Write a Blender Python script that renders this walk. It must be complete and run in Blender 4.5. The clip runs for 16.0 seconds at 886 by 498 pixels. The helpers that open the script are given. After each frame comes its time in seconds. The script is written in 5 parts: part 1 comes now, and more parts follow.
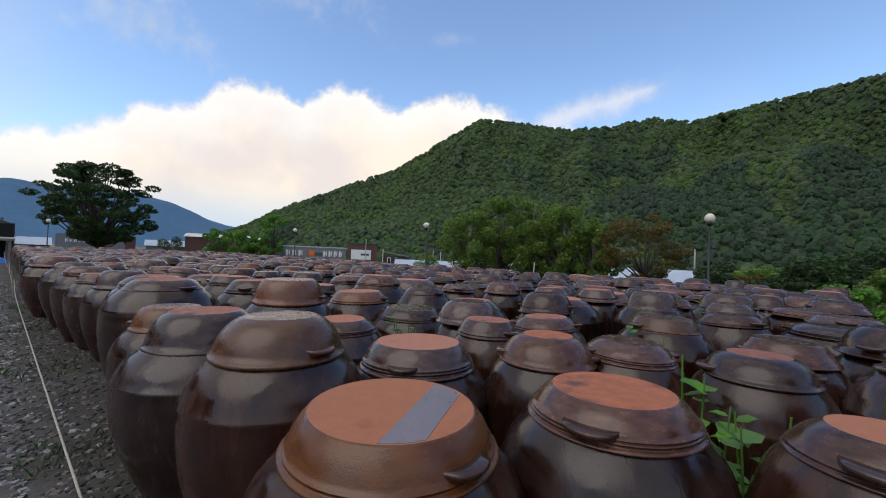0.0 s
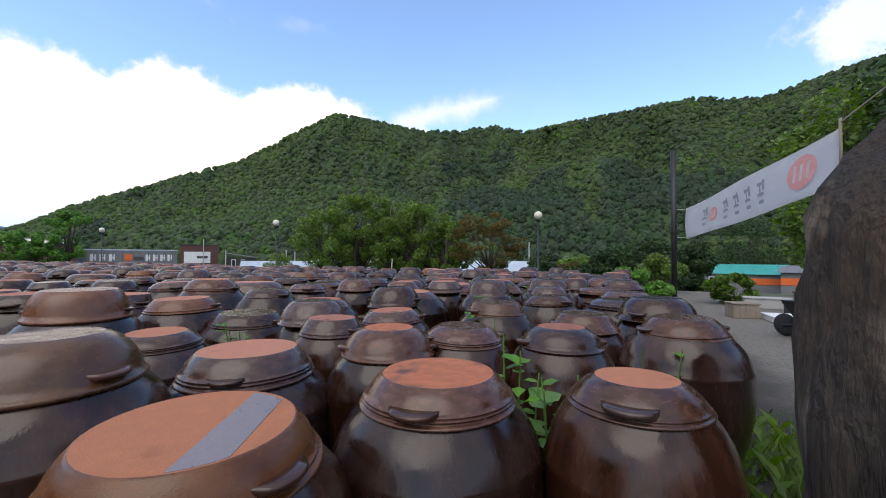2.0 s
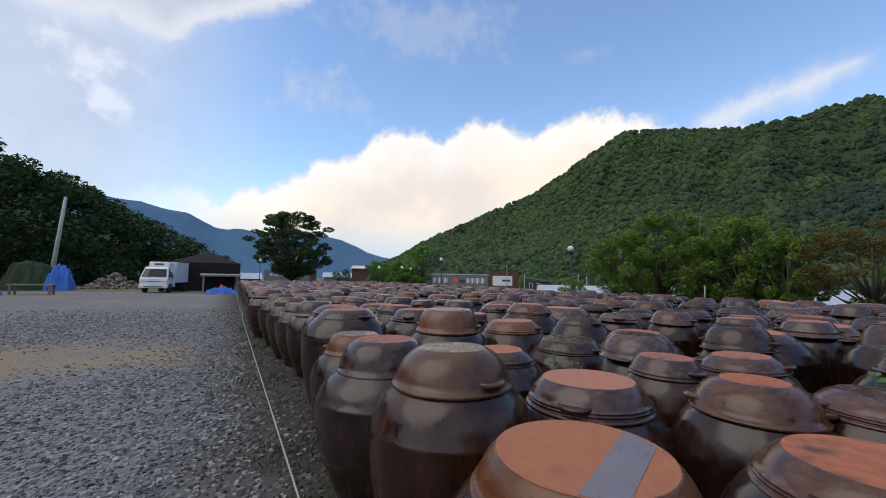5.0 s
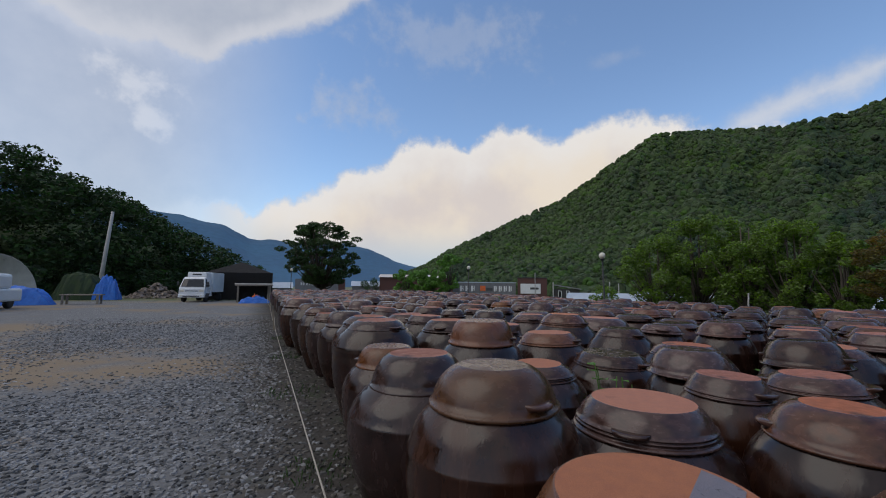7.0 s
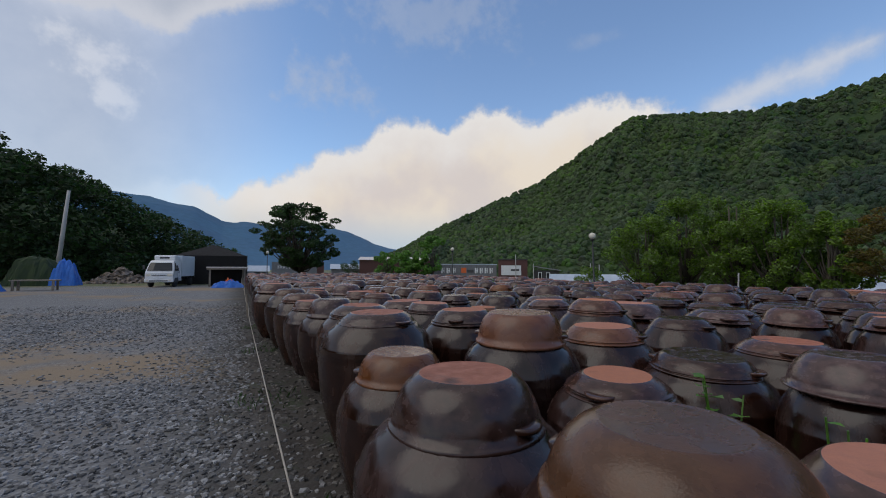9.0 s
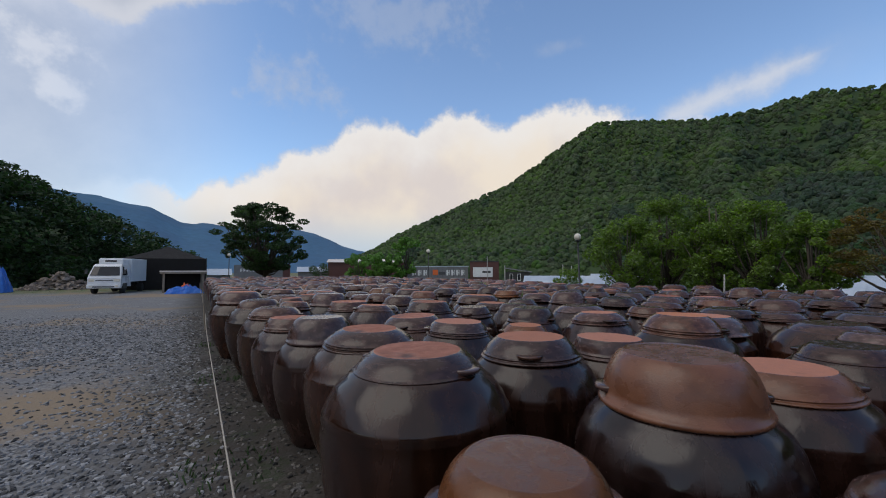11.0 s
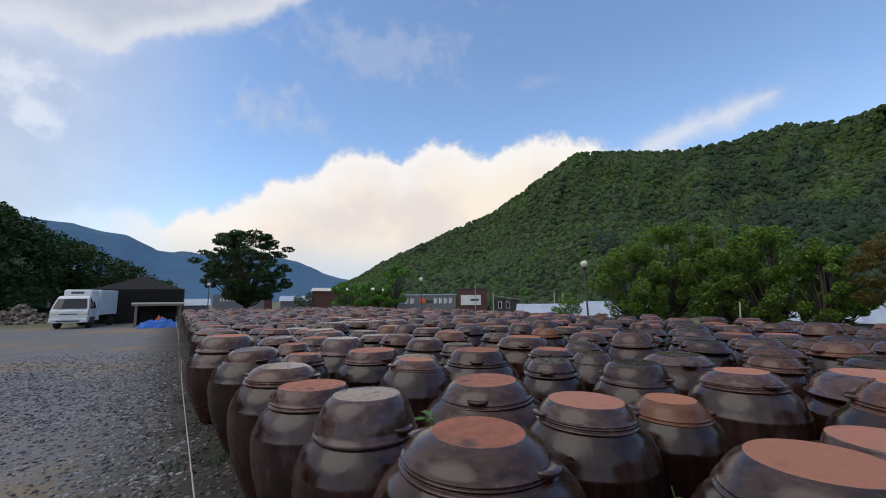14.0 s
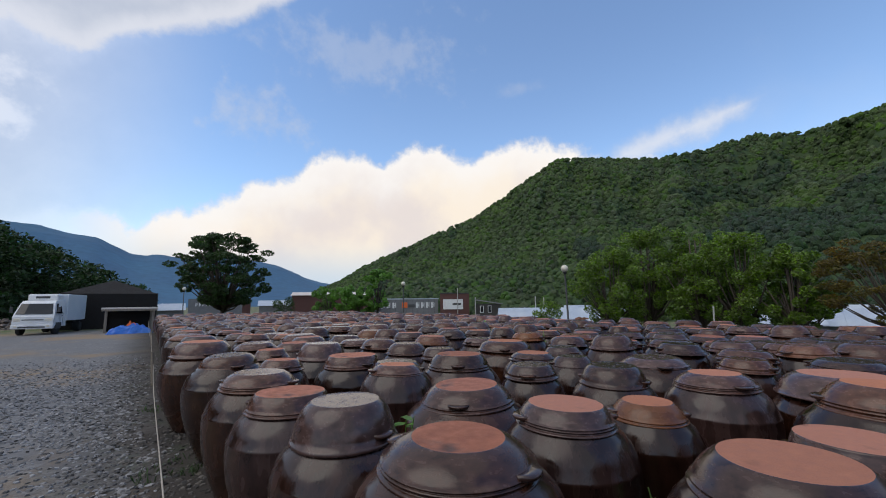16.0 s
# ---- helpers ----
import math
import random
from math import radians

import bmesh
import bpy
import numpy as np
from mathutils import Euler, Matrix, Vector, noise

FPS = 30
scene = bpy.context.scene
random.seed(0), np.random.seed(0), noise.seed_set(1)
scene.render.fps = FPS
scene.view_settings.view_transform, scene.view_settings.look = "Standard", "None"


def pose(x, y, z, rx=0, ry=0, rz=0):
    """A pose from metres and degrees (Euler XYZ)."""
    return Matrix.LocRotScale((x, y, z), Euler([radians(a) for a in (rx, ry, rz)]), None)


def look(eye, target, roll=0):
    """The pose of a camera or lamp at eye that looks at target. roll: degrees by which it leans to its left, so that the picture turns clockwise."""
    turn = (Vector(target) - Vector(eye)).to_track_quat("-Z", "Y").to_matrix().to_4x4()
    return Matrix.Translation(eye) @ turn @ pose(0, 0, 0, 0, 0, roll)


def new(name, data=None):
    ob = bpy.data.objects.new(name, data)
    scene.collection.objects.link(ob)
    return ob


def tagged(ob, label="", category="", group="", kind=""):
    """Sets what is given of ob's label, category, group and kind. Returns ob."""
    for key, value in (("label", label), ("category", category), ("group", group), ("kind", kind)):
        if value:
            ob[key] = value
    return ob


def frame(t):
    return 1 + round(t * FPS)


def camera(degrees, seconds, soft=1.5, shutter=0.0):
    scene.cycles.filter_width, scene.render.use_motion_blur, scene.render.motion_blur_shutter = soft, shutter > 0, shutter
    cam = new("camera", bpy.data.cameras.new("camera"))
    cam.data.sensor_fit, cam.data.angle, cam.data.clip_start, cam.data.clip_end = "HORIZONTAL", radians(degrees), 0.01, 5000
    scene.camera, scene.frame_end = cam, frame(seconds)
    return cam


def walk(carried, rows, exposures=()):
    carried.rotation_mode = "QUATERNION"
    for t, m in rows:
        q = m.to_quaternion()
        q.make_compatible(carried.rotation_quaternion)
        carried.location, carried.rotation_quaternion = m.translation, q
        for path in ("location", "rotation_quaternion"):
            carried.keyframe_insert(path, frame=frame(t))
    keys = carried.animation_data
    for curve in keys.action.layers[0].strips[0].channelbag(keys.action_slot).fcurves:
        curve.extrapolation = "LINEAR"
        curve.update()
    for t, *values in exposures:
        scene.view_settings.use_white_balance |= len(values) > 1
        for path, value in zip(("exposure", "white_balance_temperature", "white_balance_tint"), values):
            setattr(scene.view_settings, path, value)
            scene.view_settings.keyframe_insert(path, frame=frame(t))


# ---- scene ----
cam = camera(96.2, 16.0, soft=1.0)
PATH = [
    (0, (-0.266, 0.933, 1.298), (1.224, 2.266, 1.337), 2.3),
    (0.5, (-0.251, 0.922, 1.295), (1.359, 2.108, 1.343), 1.8),
    (1, (-0.231, 0.905, 1.289), (1.488, 1.926, 1.341), 1.2),
    (1.5, (-0.216, 0.878, 1.291), (1.591, 1.734, 1.338), 0.7),
    (2, (-0.199, 0.861, 1.286), (1.658, 1.603, 1.328), 0.3),
    (2.5, (-0.199, 0.845, 1.288), (1.649, 1.609, 1.328), 0.1),
    (3, (-0.204, 0.871, 1.288), (1.562, 1.811, 1.334), 0.1),
    (3.5, (-0.245, 0.922, 1.297), (1.349, 2.129, 1.352), 0.3),
    (4, (-0.285, 0.953, 1.304), (1.05, 2.44, 1.379), 0.6),
    (4.5, (-0.321, 0.973, 1.309), (0.784, 2.637, 1.415), 0.7),
    (5, (-0.356, 0.982, 1.33), (0.583, 2.742, 1.478), 0.9),
    (7.5, (-0.355, 1.194, 1.352), (0.462, 3.01, 1.54), 0.6),
    (8, (-0.373, 1.432, 1.358), (0.464, 3.244, 1.495), 0.4),
    (8.5, (-0.291, 1.746, 1.354), (0.575, 3.546, 1.454), 0.3),
    (9, (-0.254, 2.043, 1.338), (0.66, 3.82, 1.437), 0.2),
    (9.5, (-0.281, 2.372, 1.355), (0.679, 4.123, 1.466), 0.2),
    (12, (-0.12, 3.864, 1.375), (0.947, 5.552, 1.484), -0.4),
    (12.5, (-0.16, 4.13, 1.383), (0.901, 5.82, 1.517), -0.6),
    (13, (-0.232, 4.402, 1.412), (0.831, 6.086, 1.591), -0.7),
    (13.5, (-0.194, 4.597, 1.475), (0.892, 6.262, 1.694), -0.6),
    (14, (-0.179, 4.618, 1.493), (0.929, 6.265, 1.739), -0.6),
    (14.5, (-0.182, 4.62, 1.496), (0.945, 6.25, 1.76), -0.6),
    (15, (-0.179, 4.618, 1.496), (0.974, 6.23, 1.763), -0.7),
    (15.5, (-0.169, 4.618, 1.492), (0.997, 6.221, 1.757), -0.7),
    (16, (-0.169, 4.619, 1.491), (1.01, 6.213, 1.757), -0.7),
]
EXPOSURES = [(0, 0.65, 6600, 10), (1.5, 0.85, 6600, 10), (2.0, 1.1, 6600, 10), (3.5, 1.3, 6600, 10), (4.2, 0.95, 6600, 10), (5.0, 0.65, 6600, 10), (7.5, 0.22, 6600, 10), (9.5, 0.23, 6600, 10), (12.0, 0.42, 6600, 10), (16.0, 0.55, 6600, 10)]
SKY_STRENGTH, CLOUD_STRENGTH, SUN_STRENGTH = 0.15, 0.66, 0.7
STONE_X, STONE_Y, STONE_R = 1.17, -0.10, 35
STRIPE_TURN = -50
walk(cam, [(t, look(eye, aim, roll)) for t, eye, aim, roll in PATH], EXPOSURES)


# ---- sky, sun ----
SUN_AZ, SUN_EL = radians(-85), radians(54)      # azimuth clockwise from +y
world = bpy.data.worlds.new("sky")
scene.world = world
world.use_nodes = True
wn, wl = world.node_tree.nodes, world.node_tree.links


def wmath(op, a, b=None, c=None, clamp=False):
    n = wn.new("ShaderNodeMath")
    n.operation, n.use_clamp = op, clamp
    for k, v in enumerate((a, b, c)):
        if v is None:
            continue
        if isinstance(v, (int, float)):
            n.inputs[k].default_value = v
        else:
            wl.new(v, n.inputs[k])
    return n.outputs[0]


def wramp(v, lo, hi):
    n = wn.new("ShaderNodeMapRange")
    n.interpolation_type = "SMOOTHSTEP"
    wl.new(v, n.inputs[0])
    n.inputs[1].default_value, n.inputs[2].default_value = lo, hi
    return n.outputs[0]


def wnoise(vec, scale, detail=6, rough=0.55):
    n = wn.new("ShaderNodeTexNoise")
    n.inputs["Scale"].default_value, n.inputs["Detail"].default_value, n.inputs["Roughness"].default_value = scale, detail, rough
    wl.new(vec, n.inputs["Vector"])
    return n.outputs[0]


def wmix(f, a, b):
    n = wn.new("ShaderNodeMix")
    n.data_type = "RGBA"
    wl.new(f, n.inputs[0])
    for s, v in ((n.inputs[6], a), (n.inputs[7], b)):
        if isinstance(v, tuple):
            s.default_value = (*v, 1)
        else:
            wl.new(v, s)
    return n.outputs[2]


wn.clear()
coord = wn.new("ShaderNodeTexCoord").outputs["Generated"]
sep = wn.new("ShaderNodeSeparateXYZ")
wl.new(coord, sep.inputs[0])
dx, dy, dz = sep.outputs
azim = wmath("ARCTAN2", dx, dy)
flat = wmath("SQRT", wmath("ADD", wmath("MULTIPLY", dx, dx), wmath("MULTIPLY", dy, dy)))
tanel = wmath("DIVIDE", dz, wmath("MAXIMUM", flat, 0.02))
sky = wn.new("ShaderNodeTexSky")
sky.sky_type, sky.sun_disc = "NISHITA", False
sky.sun_elevation, sky.sun_rotation = SUN_EL, SUN_AZ
sky.air_density, sky.dust_density, sky.ozone_density = 1.0, 0.05, 3.2
bgs = wn.new("ShaderNodeBackground")
bgs.inputs[1].default_value = SKY_STRENGTH
n_big = wnoise(coord, 2.2, 5)
n_mid = wnoise(coord, 6.0, 8, 0.6)
n_small = wnoise(coord, 17.0, 6, 0.6)
rag = wmath("ADD", wmath("MULTIPLY", wmath("SUBTRACT", n_mid, 0.5), 0.34), wmath("MULTIPLY", wmath("SUBTRACT", n_small, 0.5), 0.07))
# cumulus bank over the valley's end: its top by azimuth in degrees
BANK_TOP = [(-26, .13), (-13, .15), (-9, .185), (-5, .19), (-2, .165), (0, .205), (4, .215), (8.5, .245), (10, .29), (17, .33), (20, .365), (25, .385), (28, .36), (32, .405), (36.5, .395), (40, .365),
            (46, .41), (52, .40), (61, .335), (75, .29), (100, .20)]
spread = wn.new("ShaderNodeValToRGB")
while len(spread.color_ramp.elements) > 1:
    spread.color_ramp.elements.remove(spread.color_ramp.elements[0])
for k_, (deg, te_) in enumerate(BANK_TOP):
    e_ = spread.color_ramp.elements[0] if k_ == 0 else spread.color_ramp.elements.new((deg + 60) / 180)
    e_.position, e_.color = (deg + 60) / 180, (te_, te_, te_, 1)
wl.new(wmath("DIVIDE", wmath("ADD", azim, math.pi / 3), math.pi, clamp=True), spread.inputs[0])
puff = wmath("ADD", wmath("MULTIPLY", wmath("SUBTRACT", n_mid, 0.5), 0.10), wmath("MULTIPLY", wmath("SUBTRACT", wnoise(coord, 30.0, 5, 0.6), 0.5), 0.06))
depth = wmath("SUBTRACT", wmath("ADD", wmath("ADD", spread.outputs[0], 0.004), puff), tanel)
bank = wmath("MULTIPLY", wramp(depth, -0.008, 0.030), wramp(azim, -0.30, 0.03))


def oval(az_, te_, raz, rte, soft=0.5, rough=1.6):
    """A ragged oval cloud round a direction: 0 outside, 1 inside."""
    a_ = wmath("DIVIDE", wmath("SUBTRACT", azim, radians(az_)), radians(raz))
    b_ = wmath("DIVIDE", wmath("SUBTRACT", tanel, te_), rte)
    d_ = wmath("SQRT", wmath("ADD", wmath("MULTIPLY", a_, a_), wmath("MULTIPLY", b_, b_)))
    return wramp(wmath("ADD", wmath("SUBTRACT", 1.0, d_), wmath("MULTIPLY", wmath("ADD", wmath("SUBTRACT", n_mid, 0.5), wmath("SUBTRACT", n_small, 0.5)), rough)), 0.0, soft)


# grey-white cloud high over the lot, with a slanting lower edge
edge_ = wmath("MAXIMUM", wmath("ADD", 0.455, wmath("MULTIPLY", wmath("ADD", azim, 0.157), 0.76)), 0.47)
hdepth = wmath("ADD", wmath("SUBTRACT", tanel, edge_), wmath("MULTIPLY", rag, 0.45))
high = wramp(hdepth, -0.005, 0.05)
puffs = wmath("MULTIPLY", wmath("MAXIMUM", oval(-15.5, 0.40, 3.4, 0.045, 0.9, 3.0), oval(-13.0, 0.335, 2.6, 0.05, 0.9, 3.0)), 0.75)
veil = wmath("MULTIPLY", wramp(wmath("MULTIPLY", azim, -1.0), -0.15, 0.30), 0.75)
thin = wmath("MAXIMUM", wmath("MULTIPLY", oval(10.5, 0.44, 7.0, 0.10, 0.9, 2.2), 0.42), wmath("MULTIPLY", oval(27, 0.66, 15, 0.13, 1.0, 2.6), 0.30))
thin = wmath("MAXIMUM", thin, wmath("MULTIPLY", oval(48.5, 0.555, 5.0, 0.03, 1.0, 1.8), 0.22))
# slanting streak over the saddle of the hill, and one past its far shoulder
sline = wmath("SUBTRACT", tanel, wmath("ADD", 0.362, wmath("MULTIPLY", wmath("SUBTRACT", azim, 1.17), 0.26)))
streak = wmath("MULTIPLY", wramp(wmath("SUBTRACT", wmath("MULTIPLY", rag, 0.45), wmath("ABSOLUTE", sline)), -0.048, 0.012),
               wramp(wmath("SUBTRACT", 0.19, wmath("ABSOLUTE", wmath("SUBTRACT", azim, 1.19))), 0.0, 0.08))
streak = wmath("MAXIMUM", streak, oval(117, 0.41, 9.5, 0.10, 0.5, 1.6))
wisp = wmath("MULTIPLY", wramp(n_big, 0.56, 0.78), 0.16)
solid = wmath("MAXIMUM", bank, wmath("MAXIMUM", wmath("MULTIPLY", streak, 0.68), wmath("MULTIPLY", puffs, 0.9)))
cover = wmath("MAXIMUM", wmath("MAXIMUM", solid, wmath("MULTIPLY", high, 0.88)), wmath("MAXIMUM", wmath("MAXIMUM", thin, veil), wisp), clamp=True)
inner = wramp(depth, 0.0, 0.16)
body_ = wmix(wramp(wnoise(coord, 5.0, 6, 0.5), 0.40, 0.62), (0.84, 0.77, 0.75), (1.0, 0.90, 0.78))
white = wmix(inner, (1.0, 0.98, 0.97), body_)
grey = wmix(n_small, (0.50, 0.55, 0.66), (0.70, 0.73, 0.80))
rim_ = wramp(wmath("ABSOLUTE", wmath("SUBTRACT", hdepth, 0.05)), 0.06, 0.0)
grey = wmix(wmath("MULTIPLY", rim_, 0.7), grey, (0.86, 0.87, 0.92))
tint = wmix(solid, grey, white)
low = wmix(wramp(tanel, 0.03, 0.17), (0.62, 0.74, 0.86), tint)
bgc = wn.new("ShaderNodeBackground")
wl.new(low, bgc.inputs[0])
wl.new(sky.outputs[0], bgs.inputs[0])
bgc.inputs[1].default_value = CLOUD_STRENGTH
mixs = wn.new("ShaderNodeMixShader")
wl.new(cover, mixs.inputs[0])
wl.new(bgs.outputs[0], mixs.inputs[1])
wl.new(bgc.outputs[0], mixs.inputs[2])
wl.new(mixs.outputs[0], wn.new("ShaderNodeOutputWorld").inputs[0])

lamp = bpy.data.lights.new("sun", "SUN")
lamp.energy, lamp.angle, lamp.color = SUN_STRENGTH, radians(55), (1.0, 0.93, 0.84)
sun = new("sun", lamp)
sun.matrix_world = look((40 * math.sin(SUN_AZ), 40 * math.cos(SUN_AZ), 40 * math.tan(SUN_EL)), (0, 0, 0))


# ---- materials ----
def mat(name, c1, c2, scale=4.0, rough=0.7, bump=0.3, fine=60.0, metal=0.0, rnd=0.0, stain=None, stain_scale=1.2, stain_lo=0.55,
        rough_var=0.15, island=False, coat=0.0, bump_dist=0.02, trans=0.0, stretch=None):
    """Two-tone surface with grain, optional stains, per-object or per-island variation and fine relief."""
    m = bpy.data.materials.new(name)
    m.use_nodes = True
    n, l = m.node_tree.nodes, m.node_tree.links
    p = n["Principled BSDF"]
    tc = n.new("ShaderNodeTexCoord").outputs["Object"]
    if stretch:
        mp = n.new("ShaderNodeMapping")
        mp.inputs["Scale"].default_value = stretch
        l.new(tc, mp.inputs[0])
        tc = mp.outputs[0]

    def noise_node(sc, det=6):
        t = n.new("ShaderNodeTexNoise")
        t.inputs["Scale"].default_value, t.inputs["Detail"].default_value = sc, det
        l.new(tc, t.inputs["Vector"])
        return t.outputs[0]

    def mix(f, a, b):
        x = n.new("ShaderNodeMix")
        x.data_type = "RGBA"
        if isinstance(f, float):
            x.inputs[0].default_value = f
        else:
            l.new(f, x.inputs[0])
        for s, v in ((x.inputs[6], a), (x.inputs[7], b)):
            if isinstance(v, tuple):
                s.default_value = (*v, 1)
            else:
                l.new(v, s)
        return x.outputs[2]

    def ramp(v, lo, hi):
        r = n.new("ShaderNodeMapRange")
        l.new(v, r.inputs[0])
        r.inputs[1].default_value, r.inputs[2].default_value = lo, hi
        return r.outputs[0]

    big, small = noise_node(scale), noise_node(fine, 4)
    col = mix(ramp(big, 0.3, 0.7), c1, c2)
    grain = n.new("ShaderNodeHueSaturation")
    l.new(col, grain.inputs["Color"])
    l.new(ramp(small, 0.2, 0.8), grain.inputs["Value"])
    r2 = n.new("ShaderNodeMapRange")
    l.new(small, r2.inputs[0])
    r2.inputs[3].default_value, r2.inputs[4].default_value = 0.75, 1.25
    l.new(r2.outputs[0], grain.inputs["Value"])
    col = grain.outputs[0]
    if stain:
        col = mix(ramp(noise_node(stain_scale, 8), stain_lo, stain_lo + 0.12), col, stain)
    if rnd or island:
        src = n.new("ShaderNodeNewGeometry").outputs["Random Per Island"] if island else n.new("ShaderNodeObjectInfo").outputs["Random"]
        hs = n.new("ShaderNodeHueSaturation")
        l.new(col, hs.inputs["Color"])
        v = n.new("ShaderNodeMapRange")
        l.new(src, v.inputs[0])
        v.inputs[3].default_value, v.inputs[4].default_value = 1 - rnd, 1 + rnd
        l.new(v.outputs[0], hs.inputs["Value"])
        w = n.new("ShaderNodeTexWhiteNoise")
        w.noise_dimensions = "1D"
        l.new(src, w.inputs["W"])
        h = n.new("ShaderNodeMapRange")
        l.new(w.outputs[0], h.inputs[0])
        h.inputs[3].default_value, h.inputs[4].default_value = 0.5 - rnd * 0.025, 0.5 + rnd * 0.015
        l.new(h.outputs[0], hs.inputs["Hue"])
        s = n.new("ShaderNodeMapRange")
        l.new(w.outputs[0], s.inputs[0])
        s.inputs[3].default_value, s.inputs[4].default_value = 1 - rnd * 0.7, 1 + rnd * 0.3
        l.new(s.outputs[0], hs.inputs["Saturation"])
        col = hs.outputs[0]
    l.new(col, p.inputs["Base Color"])
    rr = n.new("ShaderNodeMapRange")
    l.new(big, rr.inputs[0])
    rr.inputs[1].default_value, rr.inputs[2].default_value = 0.3, 0.7
    rr.inputs[3].default_value, rr.inputs[4].default_value = max(0.03, rough - rough_var), min(1, rough + rough_var)
    l.new(rr.outputs[0], p.inputs["Roughness"])
    p.inputs["Metallic"].default_value = metal
    p.inputs["Coat Weight"].default_value = coat
    if trans:
        thin, both = n.new("ShaderNodeBsdfTranslucent"), n.new("ShaderNodeMixShader")
        l.new(col, thin.inputs[0])
        both.inputs[0].default_value = trans
        l.new(p.outputs[0], both.inputs[1])
        l.new(thin.outputs[0], both.inputs[2])
        l.new(both.outputs[0], n["Material Output"].inputs[0])
    if bump:
        b = n.new("ShaderNodeBump")
        b.inputs["Strength"].default_value, b.inputs["Distance"].default_value = bump, bump_dist
        l.new(small, b.inputs["Height"])
        l.new(b.outputs[0], p.inputs["Normal"])
    return m


GLAZE = mat("brown_glaze", (0.017, 0.0070, 0.0048), (0.044, 0.0172, 0.0110), 5.0, 0.21, 0.06, 40, rnd=0.40, stain=(0.062, 0.027, 0.017), stain_scale=2.6, stain_lo=0.62, stretch=(1, 1, 0.7), bump_dist=0.01)
LID = mat("lid_glaze", (0.040, 0.0175, 0.0125), (0.100, 0.045, 0.031), 6, 0.19, 0.06, 40, rnd=0.45, stain=(0.13, 0.068, 0.050), stain_scale=2.2, stain_lo=0.62, bump_dist=0.01)
OCHRE = mat("ochre_lid_glaze", (0.105, 0.034, 0.011), (0.18, 0.064, 0.021), 3, 0.27, 0.1, 45, rnd=0.2, stain=(0.06, 0.028, 0.016), stain_scale=2.2, stain_lo=0.66, bump_dist=0.01)
UMBER = mat("umber_lid_glaze", (0.062, 0.026, 0.011), (0.105, 0.046, 0.020), 4, 0.26, 0.10, 38, rnd=0.15, stain=(0.04, 0.02, 0.012), stain_scale=2.2, stain_lo=0.64, bump_dist=0.01)
TERRA = mat("bare_terracotta", (0.40, 0.145, 0.078), (0.49, 0.195, 0.108), 7, 0.85, 0.25, 90, rnd=0.15, stain=(0.25, 0.10, 0.06), stain_scale=1.7, stain_lo=0.58, bump_dist=0.006)
WORN = mat("worn_terracotta", (0.44, 0.135, 0.060), (0.30, 0.105, 0.058), 5, 0.65, 0.25, 70, rnd=0.2, stain=(0.085, 0.045, 0.034), stain_scale=1.7, stain_lo=0.52, bump_dist=0.006)
WAVE = mat("relief_glaze", (0.06, 0.022, 0.013), (0.10, 0.038, 0.022), 6, 0.3, 0.05, 40)
WASH = mat("grey_glaze_wash", (0.17, 0.15, 0.17), (0.22, 0.19, 0.21), 9, 0.4, 0.15, 60)
GRAVEL = mat("gravel_stone", (0.14, 0.138, 0.140), (0.235, 0.23, 0.228), 30, 0.8, 0.4, 150, rnd=0.85, island=True)
BARK = mat("bark", (0.05, 0.038, 0.03), (0.10, 0.08, 0.06), 6, 0.9, 0.7, 30, stretch=(1, 1, 0.25))
LEAF = mat("green_leaves", (0.105, 0.20, 0.016), (0.175, 0.29, 0.026), 1.2, 0.55, 0, 20, rnd=0.45, island=True, trans=0.4)
LEAF_DARK = mat("dark_green_leaves", (0.030, 0.070, 0.018), (0.060, 0.115, 0.028), 0.8, 0.6, 0, 20, rnd=0.5, island=True, trans=0.4)
LEAF_BRIGHT = mat("bright_weed_leaves", (0.10, 0.26, 0.03), (0.17, 0.36, 0.05), 3, 0.5, 0, 30, rnd=0.3, island=True, trans=0.4)
LEAF_RUST = mat("rust_maple_leaves", (0.085, 0.095, 0.014), (0.20, 0.125, 0.018), 1.0, 0.6, 0, 20, rnd=0.4, island=True, trans=0.4)
FOREST = mat("hill_forest", (0.023, 0.052, 0.008), (0.050, 0.090, 0.014), 0.012, 0.9, 0.7, 1.6, rnd=0.45, island=True, bump_dist=0.8)
PINE = mat("hill_pines", (0.012, 0.034, 0.011), (0.026, 0.056, 0.016), 0.02, 0.9, 0.7, 1.6, rnd=0.4, island=True, bump_dist=0.8)
LEAF_BANK = mat("shady_bank_leaves", (0.014, 0.040, 0.008), (0.034, 0.085, 0.014), 0.8, 0.7, 0, 20, rnd=0.5, island=True, trans=0.25)
FOREST_FLOOR = mat("hill_floor", (0.020, 0.044, 0.008), (0.034, 0.064, 0.011), 0.02, 1.0, 0.6, 0.5, bump_dist=1.0)
# base colour holds the blue of distance haze over green slopes
FAR_HAZED = mat("far_ridge", (0.036, 0.108, 0.200), (0.052, 0.140, 0.235), 0.006, 1.0, 0.12, 0.05, bump_dist=6.0)
ROPE = mat("rope", (0.40, 0.36, 0.31), (0.52, 0.47, 0.41), 30, 0.9, 0.5, 200)
WOOD = mat("weathered_wood", (0.20, 0.16, 0.12), (0.32, 0.27, 0.21), 5, 0.85, 0.5, 40, stretch=(4, 4, 0.5))
BLACK = mat("black_steel", (0.012, 0.012, 0.013), (0.022, 0.022, 0.024), 6, 0.45, 0.15, 60)
